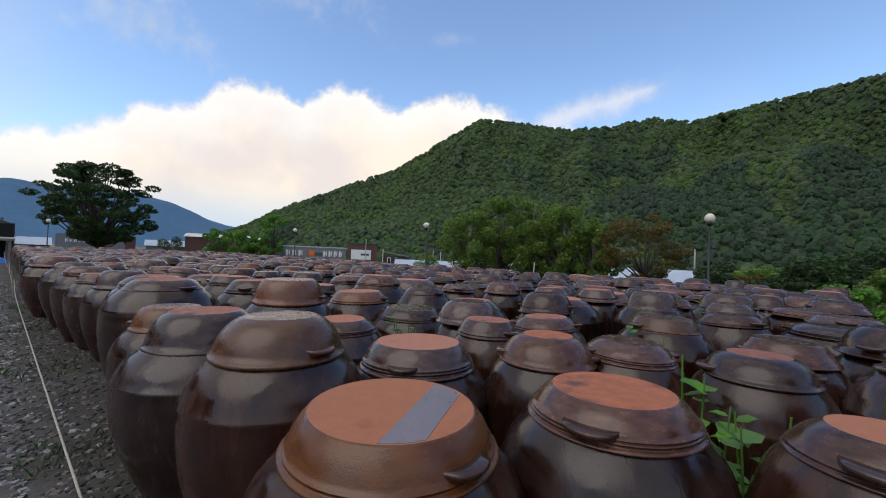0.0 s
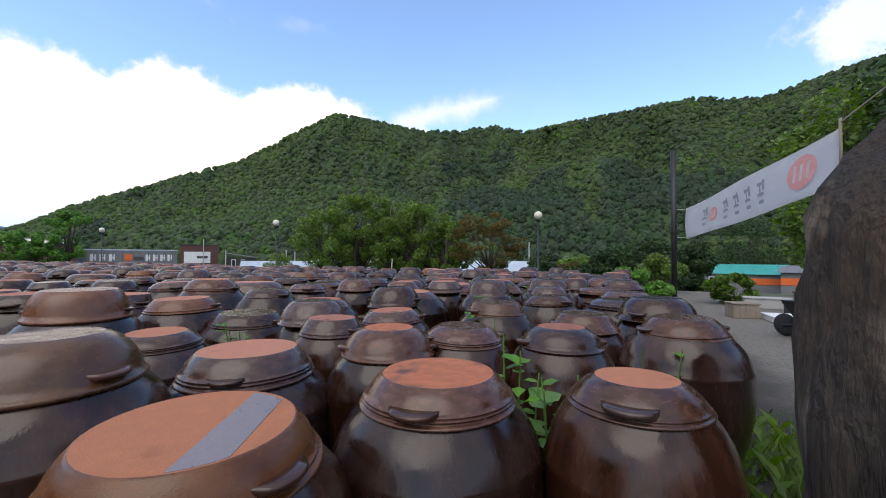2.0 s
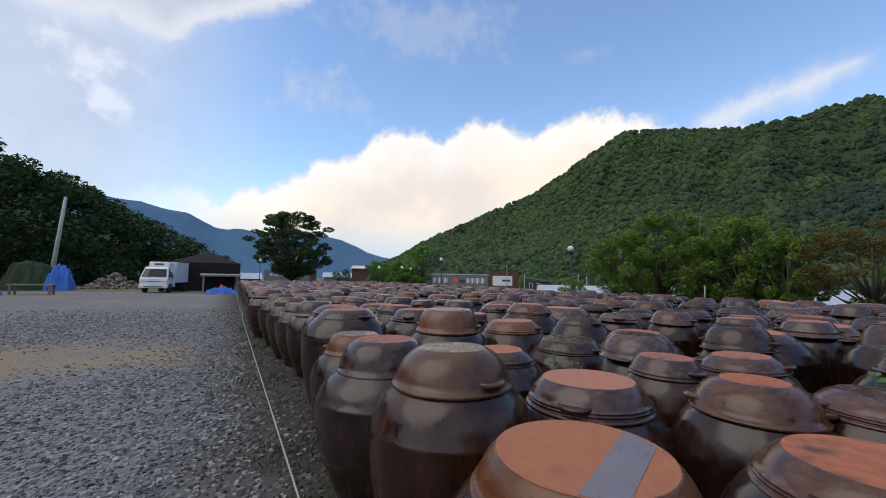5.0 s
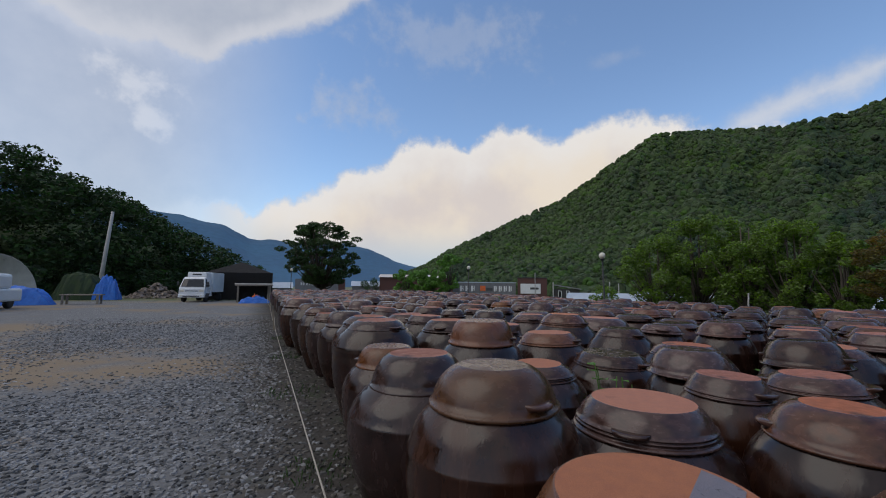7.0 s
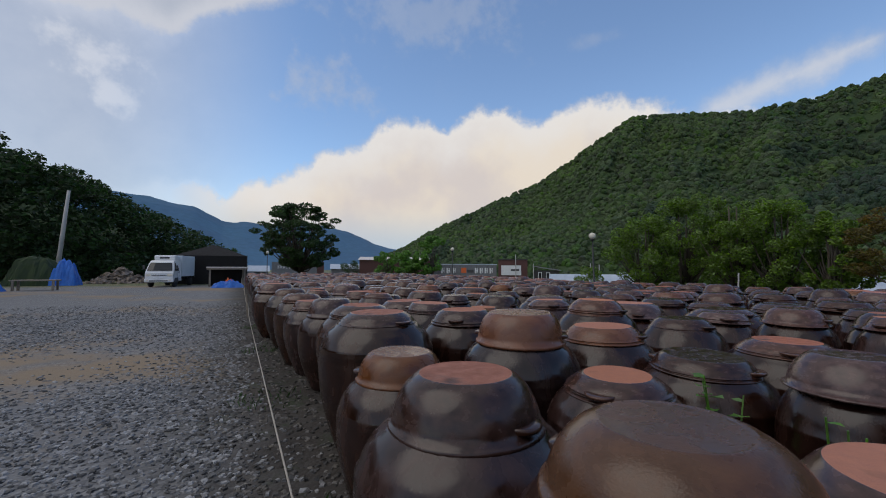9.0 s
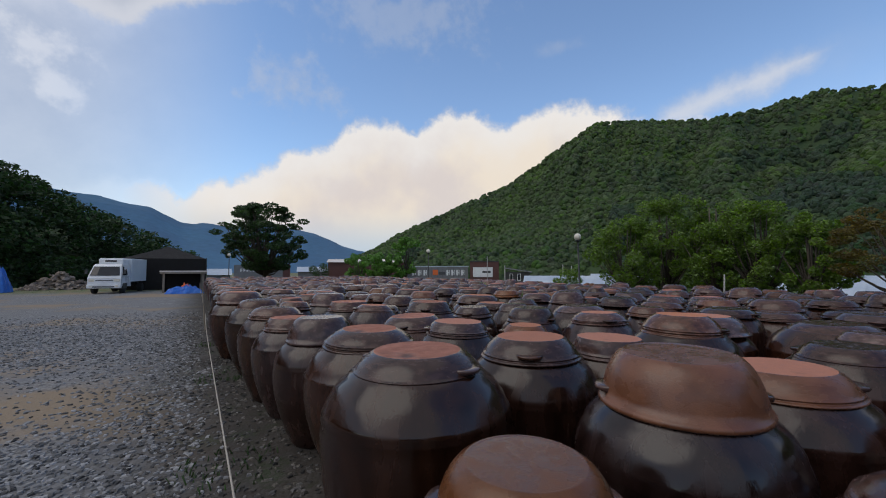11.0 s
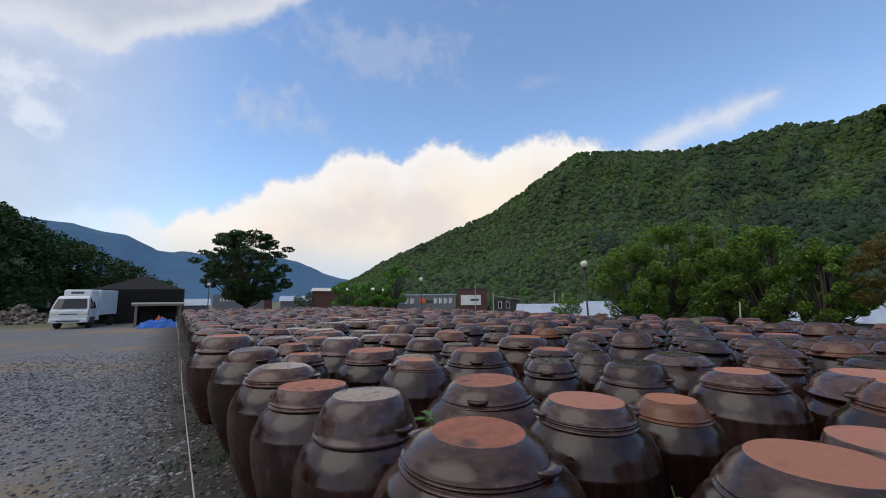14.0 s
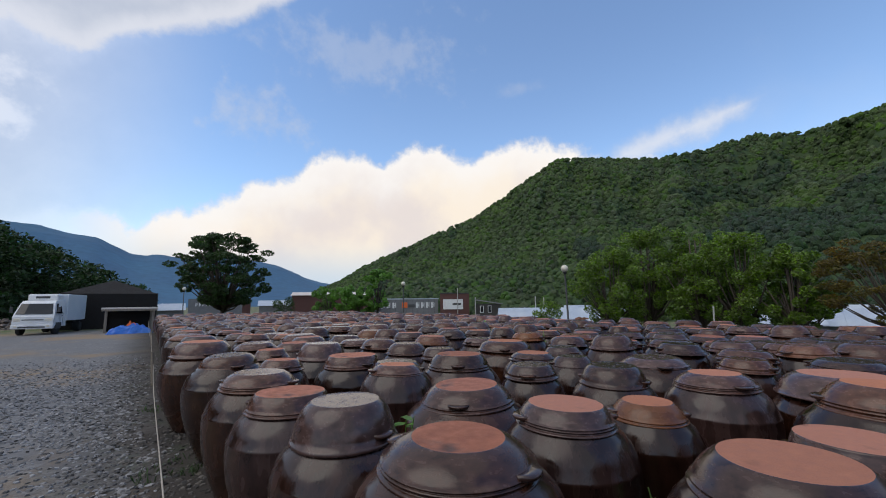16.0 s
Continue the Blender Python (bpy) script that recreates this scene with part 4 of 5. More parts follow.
rh = np.random.default_rng(8)
spots = []
pines = []
for _ in range(21000):
    s = rh.uniform(0, 1.02) ** 0.75
    a = rh.uniform(15, 135)
    if curve(RIDGE, a) < 0.01:
        continue
    p = hill_point(a, min(s, 1.02))
    r = rh.uniform(1.0, 2.2) * (0.75 + 0.6 * s) * (0.35 + 0.65 * min(1, curve(RIDGE, a) / 0.15))
    patch_ = noise.fractal(Vector((a * 0.10, s * 2.2, 11.0)), 1.0, 2.0, 3) + 0.9 * (a > 66) * (1 - 1.6 * abs(s - 0.25)) - 0.55
    if patch_ > 0:
        pines.append(((p.x, p.y, p.z + r * 0.5), r * 0.9, rh.uniform(0.9, 1.4)))
    else:
        spots.append(((p.x, p.y, p.z + r * rh.uniform(-0.1, 0.35)), r, rh.uniform(0.8, 1.2)))
blobs(spots, 9, "hill_woods", "dense green summer forest covering the hill", FOREST)
blobs(pines, 10, "hill_pines", "stands of darker pines on the hill's flank", PINE)

# blue ridges at the valley's end, their haze painted into the base colour
FARLINE = [(-60, 0.10), (-40, 0.20), (-24, 0.19), (-12, 0.150), (-9.5, 0.147), (-5, 0.133), (-2, 0.108), (2.5, 0.103), (8, 0.108), (13.3, 0.096), (17.3, 0.064), (21, 0.047), (26, 0.02), (34, 0.0)]
fa = np.linspace(-60, 34, 220)
fv, ff = [], []
for j, s in enumerate((0, 0.4, 0.7, 0.9, 1.0, 1.1)):
    for a in fa:
        te = curve(FARLINE, a) + 0.004 * noise.fractal(Vector((a * 0.35, 0, 0)), 1.0, 2.0, 5)
        r = 1100 + 700 * s
        el = te * min(s, 1) * (1 + 0.25 * noise.noise(Vector((a * 0.2, s * 2, 1))) * s * (1 - s) * 4)
        fv.append((r * math.sin(radians(a)), r * math.cos(radians(a)), r * el - 4 - (200 if s > 1 else 0)))
for j in range(5):
    for i in range(len(fa) - 1):
        ff.append((j * 220 + i, (j + 1) * 220 + i, (j + 1) * 220 + i + 1, j * 220 + i + 1))
fm = bpy.data.meshes.new("far_ridge")
fm.from_pydata(fv, [], ff)
fm.materials.append(FAR_HAZED)
fm.polygons.foreach_set("use_smooth", [True] * len(ff))
tagged(new("far_ridge", fm), "hazy blue mountain ridges closing the valley", "mountains", kind="structure")

# wooded bank beside the lot: leafy clumps
LEFTLINE = [(-75, 0.34), (-40, 0.32), (-30, 0.30), (-20.8, 0.262), (-19, 0.222), (-15.8, 0.205), (-12.5, 0.165), (-8.9, 0.13), (-4.9, 0.095), (-2, 0.062), (0.5, 0.034)]
rl_ = np.random.default_rng(12)
cs, rs = [], []
for _ in range(1150):
    a = rl_.uniform(-75, 0.3)
    d = rl_.uniform(52, 70) + max(0, a + 16) * 1.2
    te = curve(LEFTLINE, a)
    hmax = te * d + 1.3
    u = rl_.uniform(0.0, 1.0) ** 0.7
    r = rl_.uniform(0.9, 1.9) * (0.6 + 0.4 * min(1, hmax / 6))
    x, y = polar(a, d + 6 * u)
    cs.append((x, y, max(0.5, u * hmax - r * 0.8)))
    rs.append(r)
q, f = leaves(cs, rs, 130000, 0.25, 13)
tagged(new("wooded_bank", leaf_mesh("wooded_bank", q, f, LEAF_BANK)), "dark overgrown wooded bank beside the gravel lot", "woods", kind="stuff")
bank = []
for i, a in enumerate(np.linspace(-76, 1.0, 60)):
    te = curve(LEFTLINE, a)
    for d, k in ((66, 0), (72, 0.35), (84, 0.62), (95, 0.5)):
        bank.append((*polar(a, d), -0.3 + (te * d) * k))
bf = [(i * 4 + j, i * 4 + 4 + j, i * 4 + 5 + j, i * 4 + 1 + j) for i in range(59) for j in range(3)]
me = bpy.data.meshes.new("bank")
me.from_pydata(bank, [], bf)
me.materials.append(FOREST_FLOOR)
tagged(new("bank", me), "steep earth bank under the trees", "bank", kind="structure")


# ---- street lamps ----
def street_lamp(x, y, z=2.95, lean=0.0):
    g = ground_height(x, y)
    top = thing("street_lamp", pose(x, y, g, 0, lean), "slim black lamp post with a round milky globe", "street lamp", "garden lamps")
    hgt = z - g
    part("post", tube(bmesh.new(), [(0, 0, 0), (0, 0, 0.5), (0, 0, 0.52), (0, 0, hgt - 0.2)], [.075, .07, .045, .035], 10), BLACK, top, smooth=True)
    part("collar", lathe(bmesh.new(), [(.05, hgt - .26), (.09, hgt - .2), (.10, hgt - .15), (.06, hgt - .13)], 14), BLACK, top)
    bm = bmesh.new()
    bmesh.ops.create_uvsphere(bm, u_segments=20, v_segments=14, radius=0.16, matrix=Matrix.Translation((0, 0, hgt)))
    part("globe", bm, GLOBE, top, "milky glass globe", smooth=True)
    return top


for x, y, ln in ((15.1, 15.85, -2.0), (15.6, 3.17, 0), (15.6, 31.1, -0.5), (15.5, 48, 0), (2.4, 47, 0)):
    street_lamp(x, y, 2.95, ln)


# ---- truck ----
def wheel(parent, x, y, r, w):
    o = part("wheel", lathe(bmesh.new(), [(r * .55, -w / 2), (r * .92, -w / 2), (r, -w * .35), (r, w * .35), (r * .92, w / 2), (r * .55, w / 2)], 22), RUBBER, parent, at=pose(x, y, r, 0, 90, 0))
    part("rim", lathe(bmesh.new(), [(r * .2, -w * .44), (r * .56, -w * .5), (r * .56, w * .5), (r * .2, w * .44)], 18), WHITE, o)


def box_truck(at):
    """A cab-over light truck that faces -y, origin on the ground under its front."""
    top = thing("box_truck", at, "white cab-over box truck parked on the gravel", "truck")
    bm = bmesh.new()
    side = [(.03, .40), (-.03, .62), (-.02, .98), (.04, 1.10), (.34, 1.72), (.50, 1.83), (.95, 1.87), (1.50, 1.87), (1.55, 1.80), (1.55, .42)]
    lean_in = [.80, .84, .85, .84, .72, .70, .70, .72, .74, .84]
    rings = [[bm.verts.new((k * w, y - .05 * (1 - abs(k)), z)) for (y, z), w in zip(side, lean_in)] for k in (-1, -.92, -.5, 0, .5, .92, 1)]
    for k, (a, b) in enumerate(zip(rings, rings[1:])):
        for i in range(len(side)):
            bm.faces.new((a[i], a[(i + 1) % len(side)], b[(i + 1) % len(side)], b[i]))
    for rg_, rev in ((rings[0], False), (rings[-1], True)):
        bm.faces.new(rg_ if rev else rg_[::-1])
    bmesh.ops.recalc_face_normals(bm, faces=bm.faces)
    part("cab", bm, WHITE, top, smooth=False)
    bm = bmesh.new()
    vs = [bm.verts.new(p) for p in ((-.76, .035, 1.13), (-.38, -.01, 1.13), (.38, -.01, 1.13), (.76, .035, 1.13), (.65, .295, 1.68), (.33, .25, 1.68), (-.33, .25, 1.68), (-.65, .295, 1.68))]
    bm.faces.new(vs)
    bmesh.ops.translate(bm, verts=bm.verts, vec=(0, -0.016, 0.004))
    bmesh.ops.solidify(bm, geom=list(bm.faces), thickness=0.01)
    part("windscreen", bm, GLASSY, top, "dark windscreen")
    for s in (-1, 1):
        bm = bmesh.new()
        vs = [bm.verts.new((s * w_, y, z)) for w_, y, z in ((.845, .24, 1.14), (.845, 1.0, 1.14), (.735, 1.0, 1.68), (.738, .50, 1.68))]
        bm.faces.new(vs)
        bmesh.ops.solidify(bm, geom=list(bm.faces), thickness=0.012)
        part("side_window", bm, GLASSY, top)
        part("door_seam", bx(s * .848 - .004, 1.06, .55, s * .848 + .004, 1.075, 1.13), GREYPL, top)
        part("door_handle", bx(s * .858 - .012, .90, 1.0, s * .858 + .012, 1.02, 1.03, bevel=.006), GREYPL, top)
        part("wheel_arch", bx(s * .80 - .05, .26, .30, s * .80 + .05, .98, .66, bevel=.05), GREYPL, top)
        part("headlight", bx(s * .64 - .16, -.055, .74, s * .64 + .16, .03, .92, bevel=.035), GLOBE, top, "clear headlight")
        part("fog_light", bx(s * .66 - .07, -.115, .43, s * .66 + .07, -.08, .52, bevel=.015), GLOBE, top)
        m = part("mirror", bx(s * .98 - .07, .10, 1.22, s * .98 + .07, .16, 1.50, bevel=.02), GREYPL, top)
        part("mirror_arm", tube(bmesh.new(), [(s * .84, .22, 1.2), (s * .98, .14, 1.25)], .015, 6), BLACK, m)
        part("mudflap", bx(s * .74 - .16, 3.25, .22, s * .74 + .16, 3.27, .6), RUBBER, top)
    part("bumper", bx(-.87, -.10, .34, .87, .08, .58, bevel=.04), WHITE, top)
    part("grille", bx(-.44, -.092, .80, .44, -.04, .85, bevel=.012), GREYPL, top, "dark grille slot")
    part("lower_grille", bx(-.55, -.112, .40, .55, -.06, .47), GREYPL, top)
    part("number_plate", bx(-.26, -.12, .49, .26, -.103, .58), SIGNWHITE, top)
    part("wiper", tube(bmesh.new(), [(-.3, .10, 1.16), (.2, .15, 1.24)], .012, 5), BLACK, top)
    part("chassis", bx(-.42, 1.5, .42, .42, 4.2, .62), BLACK, top)
    part("cargo_box", bx(-.84, 1.62, .70, .84, 4.30, 2.22, bevel=.03), BOXWHITE, top, "pale insulated cargo box")
    part("cooling_unit", bx(-.66, .80, 1.84, .66, 1.64, 2.22, bevel=.09), WHITE, top, "white cooling unit over the cab")
    part("vent", bx(-.3, .785, 1.98, .3, .82, 2.10), GREYPL, top)
    for x in (-.72, .72):
        wheel(top, x, .62, .31, .20)
        wheel(top, x, 3.55, .29, .28)
    return top


box_truck(pose(-5.05, 35.2, 0, 0, 0, -12))
van = thing("parked_van", pose(-12.7, 25.2, 0, 0, 0, 0), "pale blue-white van parked at the lot's edge", "van")
part("body", bx(-.85, 0, .35, .85, 4.2, 1.0, bevel=.10), BOXWHITE, van)
part("cabin", bx(-.78, .15, .98, .78, 3.4, 1.75, bevel=.16), BOXWHITE, van)
part("rear_window", bx(-.62, .125, 1.12, .62, .17, 1.58, bevel=.02), GLASSY, van)
part("bumper", bx(-.86, -.08, .34, .86, .06, .56, bevel=.04), BOXWHITE, van)
for s in (-1, 1):
    part("tail_light", bx(s * .72 - .07, -.02, .82, s * .72 + .07, .04, 1.08, bevel=.02), REDINK, van)
    wheel(van, s * .7, .8, .3, .2)
    wheel(van, s * .7, 3.3, .3, .2)

# ---- shed, tent, tarps, heaps ----
shed = thing("open_shed", pose(-0.9, 34.6, 0, 0, 0, 3), "low open timber shed with a flat pale roof", "shed")
part("roof", bx(-1.35, -.5, 1.32, 1.25, 1.6, 1.42, bevel=.015), CREAM, shed, "pale flat roof sheet")
part("fascia", bx(-1.33, -.53, 1.22, 1.23, -.502, 1.33), WOOD, shed)
for x in (-1.12, 1.05):
    for y in (-.35, 1.4):
        part("post", bx(x - .06, y - .06, -.05, x + .06, y + .06, 1.32, bevel=.008), WOOD, shed)
part("back_net", bx(-1.2, 1.47, 0, 1.15, 1.50, 1.3), NET, shed)
tent = thing("shade_tent", pose(-2.2, 42, 0), "black shade-net tent with a peaked roof", "tent")
bm = bmesh.new()
b0 = [bm.verts.new((x, y, 0)) for x, y in ((-2.6, -2), (2.6, -2), (2.6, 2), (-2.6, 2))]
b1 = [bm.verts.new((v.co.x, v.co.y, 2.35)) for v in b0]
ap = bm.verts.new((0, 0, 3.35))
for k in range(4):
    bm.faces.new((b0[k], b0[(k + 1) % 4], b1[(k + 1) % 4], b1[k]))
    bm.faces.new((b1[k], b1[(k + 1) % 4], ap))
part("net_cover", bm, NET, tent)
for x in (-2.6, 2.6):
    part("pole", tube(bmesh.new(), [(x, -2.03, 0), (x, -2.03, 2.4)], .03, 8), BLACK, tent)


def drape(name, x, y, w, d, h, material, label, category, seed, rough=0.25):
    """A sheet thrown over a heap: a dome with folds, down to the ground."""
    n = 26
    vs, fs = [], []
    for j in range(n):
        for i in range(n):
            u, v = 2 * i / (n - 1) - 1, 2 * j / (n - 1) - 1
            e = max(0.0, 1 - max(abs(u), abs(v)) ** 3)
            fold = noise.fractal(Vector((u * 2.4, v * 2.4, seed * 3.3)), 0.9, 2.0, 4)
            z = max(0.0, h * e * (1 + rough * fold)) if e > 0 else 0.0
            vs.append((u * w / 2 * (1 + 0.1 * fold), v * d / 2 * (1 + 0.1 * fold), z))
    for j in range(n - 1):
        for i in range(n - 1):
            fs.append((j * n + i, j * n + i + 1, (j + 1) * n + i + 1, (j + 1) * n + i))
    m = bpy.data.meshes.new(name)
    m.from_pydata(vs, [], fs)
    m.materials.append(material)
    o = new(name, m)
    o.matrix_basis = pose(x, y, ground_height(x, y) + 0.005)
    return tagged(o, label, category)


drape("tarp_heap", -0.85, 33.1, 2.0, 1.2, 0.42, TARP, "crumpled blue tarpaulin over a low heap", "tarpaulin", 1, 0.7)
drape("orange_sack", -0.80, 33.02, 0.62, 0.40, 0.50, ORANGE, "faded orange sack lying on the blue tarpaulin", "sack", 6, 0.5)
drape("covered_mound", -13.4, 41.5, 3.0, 2.4, 2.1, GREENNET, "rounded mound under dark green netting", "mound", 2, 0.1)
drape("tarp_cover", -11.6, 41.0, 1.6, 1.3, 1.75, TARP, "bright blue tarpaulin draped over a stack", "tarpaulin", 3, 0.2)
drape("tarp_cover", -13.6, 32.5, 3.8, 1.2, 1.05, TARP, "long blue tarpaulin over stacked goods", "tarpaulin", 4, 0.15)
rp = np.random.default_rng(17)
heap = []
for _ in range(420):
    a, r = rp.uniform(0, 6.28), rp.uniform(0, 1) ** 0.6
    heap.append((-9.2 + 2.3 * r * math.cos(a), 45 + 1.3 * r * math.sin(a), 1.45 * (1 - r) * rp.uniform(0.3, 1), rp.uniform(0.10, 0.24)))
stones("rubble_heap", heap, STONES_PILE, "heap of brown rubble stones at the lot's edge", "rubble", 18)
heap = []
for _ in range(240):
    a, r = rp.uniform(0, 6.28), rp.uniform(0, 1) ** 0.6
    heap.append((13.6 + 1.6 * r * math.cos(a), 14.2 + 0.8 * r * math.sin(a), 1.05 * (1 - r) * rp.uniform(0.3, 1), rp.uniform(0.06, 0.14)))
LOGS = mat("rust_brush_pile", (0.14, 0.05, 0.02), (0.24, 0.10, 0.045), 5, 0.9, 0.4, 40, rnd=0.4, island=True)
stones("brush_heap", heap, LOGS, "heap of reddish-brown broken clay and brush", "heap", 19)
bench = thing("work_table", pose(-10.6, 33.2, 0), "low grey timber trestle with scrap on it", "table")
part("tabletop", bx(-1.0, -.4, .55, 1.0, .4, .62, bevel=.01), WOOD, bench)
for x in (-.85, .85):
    for y in (-.33, .33):
        part("leg", bx(x - .05, y - .05, -.02, x + .05, y + .05, .55), WOOD, bench)
gh = thing("greenhouse", pose(-19.4, 43.4, 0, 0, 0, 22), "old plastic-film tunnel greenhouse", "greenhouse")
bm = bmesh.new()
prev = None
for y in (0, 6, 12):
    ring = [bm.verts.new((2.5 * math.cos(a), y, 3.5 * math.sin(a))) for a in np.linspace(0, math.pi, 15)]
    if prev:
        for k in range(14):
            bm.faces.new((prev[k], prev[k + 1], ring[k + 1], ring[k]))
    else:
        bm.faces.new(ring)
    prev = ring
part("film_cover", bm, FILM, gh, smooth=True)
for y in (-.03, 6, 12):
    part("hoop", tube(bmesh.new(), [(2.53 * math.cos(a), y, 3.53 * math.sin(a)) for a in np.linspace(0, math.pi, 17)], .035, 6), CONCRETE, gh)
up = thing("utility_pole", pose(-13.2, 44.5, 0, 0, 4.0, 0), "leaning grey concrete utility pole", "pole")
part("shaft", tube(bmesh.new(), [(0, 0, -.2), (0, 0, 4), (0, 0, 7.6)], [.17, .15, .11], 12), CONCRETE, up, smooth=True)
part("step_bolt", tube(bmesh.new(), [(-.25, 0, 6.8), (.25, 0, 6.8)], .015, 6), BLACK, up)


# ---- buildings ----
def facing(az, d):
    x, y = polar(az, d)
    return pose(x, y, ground_height(x, y), 0, 0, -az)


def wall_sign(parent, z, x0, widths, h, material, y=-0.06):
    """Unreadable lettering as plain blocks with gaps."""
    x = x0
    for w, gap in widths:
        b = bx(x, y - .03, z, x + w * .38, y, z + h)
        box(b, x + w * .55, y - .03, z + h * .1, x + w * .70, y, z + h)
        box(b, x + w * .38, y - .029, z + h * .42, x + w * .55, y, z + h * .58)
        part("sign_letter", b, material, parent, "pale block lettering")
        x += w + gap


hall = thing("food_plant", facing(30.5, 100), "long grey-clad plant building with white sign letters", "building")
part("wall", bx(-8.5, 0, 0, 7.6, 8, 5.7), GREYWALL, hall)
part("roof_trim", bx(-8.6, -.1, 5.7, 7.7, 8.1, 5.95), ROOFBLUE, hall)
for k in range(12):
    part("panel_joint", bx(-8.2 + k * 1.35, -.03, .1, -8.16 + k * 1.35, -.001, 5.6), DARKWALL, hall)
wall_sign(hall, 3.6, -6.3, [(1.25, .15)] * 3, 1.35, SIGNWHITE)
part("sign_badge", bx(-1.2, -.09, 3.7, .1, -.02, 5.0), ORANGE, hall, "orange sign badge")
part("sign_bar", bx(.3, -.09, 3.8, 1.9, -.02, 4.5), GREYPL, hall)
wall_sign(hall, 3.6, 2.2, [(1.1, .12)] * 4, 1.35, SIGNWHITE)
red = thing("red_block", facing(37.2, 99), "dark red block with a white signboard", "building")
part("wall", bx(-3.6, 0, 0, 3.4, 7, 6.9), REDWALL, red)
part("roof_edge", bx(-3.7, -.1, 6.9, 3.5, 7.1, 7.15), DARKWALL, red)
sb = part("signboard", bx(-2.9, -.16, 3.2, 1.9, -.02, 5.6), SIGNWHITE, red, "white signboard")
part("sign_line", bx(-.6, -.19, 4.2, 1.4, -.161, 4.7), GREYPL, sb)
part("flag_pole", tube(bmesh.new(), [(.6, -.5, 0), (.6, -.5, 8.3)], .09, 8), CONCRETE, red)
annex = thing("dark_annex", facing(41.6, 97), "small dark annex with a lean-to roof", "building")
part("wall", bx(-2.6, 0, 0, 3.2, 6, 4.4), DARKWALL, annex)
bm = bx(-2.9, -.4, 4.4, 3.6, 6.3, 4.65)
for v in bm.verts:
    v.co.z += -0.16 * (v.co.x + 2.9) + 0.9
part("roof", bm, GREYWALL, annex)
for x in (-1.6, 0.2):
    w_ = part("window", bx(x, -.08, 2.4, x + .8, -.01, 4.0), SIGNWHITE, annex)
    part("pane", bx(x + .1, -.1, 2.5, x + .7, -.081, 3.9), GLASSY, w_)
part("downpipe", tube(bmesh.new(), [(-2.7, -.3, 0), (-2.7, -.3, 6.0)], .12, 8), CONCRETE, annex)


def low_house(name, az, d, w, dep, z_eave, z_ridge, wall_m, roof_m, label, base=-3.6):
    x, y = polar(az, d)
    top = thing(name, pose(x, y, base, 0, 0, -az), label, "building")
    e, r = z_eave - base, z_ridge - base
    part("wall", bx(-w / 2, 0, 0, w / 2, dep, e), wall_m, top)
    bm = bmesh.new()
    v = [bm.verts.new(p) for p in ((-w / 2 - .3, -.4, e), (w / 2 + .3, -.4, e), (w / 2 + .3, dep / 2, r), (-w / 2 - .3, dep / 2, r), (w / 2 + .3, dep + .4, e), (-w / 2 - .3, dep + .4, e))]
    bm.faces.new((v[0], v[1], v[2], v[3]))
    bm.faces.new((v[3], v[2], v[4], v[5]))
    bm.faces.new((v[0], v[3], v[5]))
    bm.faces.new((v[1], v[4], v[2]))
    bm.faces.new((v[0], v[5], v[4], v[1]))
    bmesh.ops.recalc_face_normals(bm, faces=bm.faces)
    part("roof", bm, roof_m, top)
    for k in range(int(w / 1.2)):
        rb_ = bx(-w / 2 + .3 + 1.2 * k, 0, 0, -w / 2 + .36 + 1.2 * k, 1, .05)
        for q_ in rb_.verts:
            s_ = q_.co.y
            q_.co.y, q_.co.z = -.4 + s_ * (dep / 2 + .4), q_.co.z + e + s_ * (r - e)
        part("roof_seam", rb_, roof_m, top)
    return top


low_house("metal_roof_shed", 48, 46, 9.5, 7, -1.0, 0.75, GREYWALL, ROOFBLUE, "low shed with a pale corrugated metal roof")
low_house("metal_roof_shed", 55, 50, 7, 6, -.5, 0.95, GREYWALL, ROOFBLUE, "low shed with a pale corrugated metal roof")
low_house("metal_roof_shed", 77, 48, 8, 7, -.9, 0.85, GREYWALL, ROOFBLUE, "low shed with a pale corrugated metal roof")
low_house("metal_roof_shed", 73, 44, 5, 6, -.6, 0.9, GREYWALL, ROOFBLUE, "low shed with a pale corrugated metal roof")
low_house("far_warehouse", 20.6, 92, 17, 9, 3.3, 4.1, REDWALL, CREAM, "brown warehouse with a wide pale roof", -2.7)
far_hall = thing("far_hall", facing(7.6, 108), "distant grey hall with a pale sign line", "building")
part("wall", bx(-7, 0, 0, 5.5, 8, 5.6), GREYWALL, far_hall)
part("end_wall", bx(3.8, -.05, 0, 5.55, -.004, 5.7), REDWALL, far_hall)
wall_sign(far_hall, 4.0, -5.6, [(.55, .12)] * 9, .7, SIGNWHITE)
low_house("far_shed", 2.0, 95, 5, 6, 0.6, 1.9, GREYWALL, ROOFBLUE, "small far shed with a pale roof", -2.7)
low_house("far_shed", 13.5, 100, 7, 6, 1.2, 2.4, GREYWALL, ROOFBLUE, "small far shed with a pale roof", -2.7)
teal = low_house("teal_roof_factory", 105.5, 62, 8.5, 12, -.6, 0.55, GREYWALL, ROOFTEAL, "grey factory with teal roof and orange band", -3.6)
part("band", bx(-.2, -.06, 1.75, 4.25, -.004, 2.5), ORANGE, teal, "orange painted band")
for x in (-3.8, -2.9, -2.0, -1.1):
    w_ = part("window", bx(x, -.07, 1.9, x + .62, -.004, 2.6), SIGNWHITE, teal)
    part("pane", bx(x + .1, -.09, 2.0, x + .52, -.071, 2.5), GLASSY, w_)
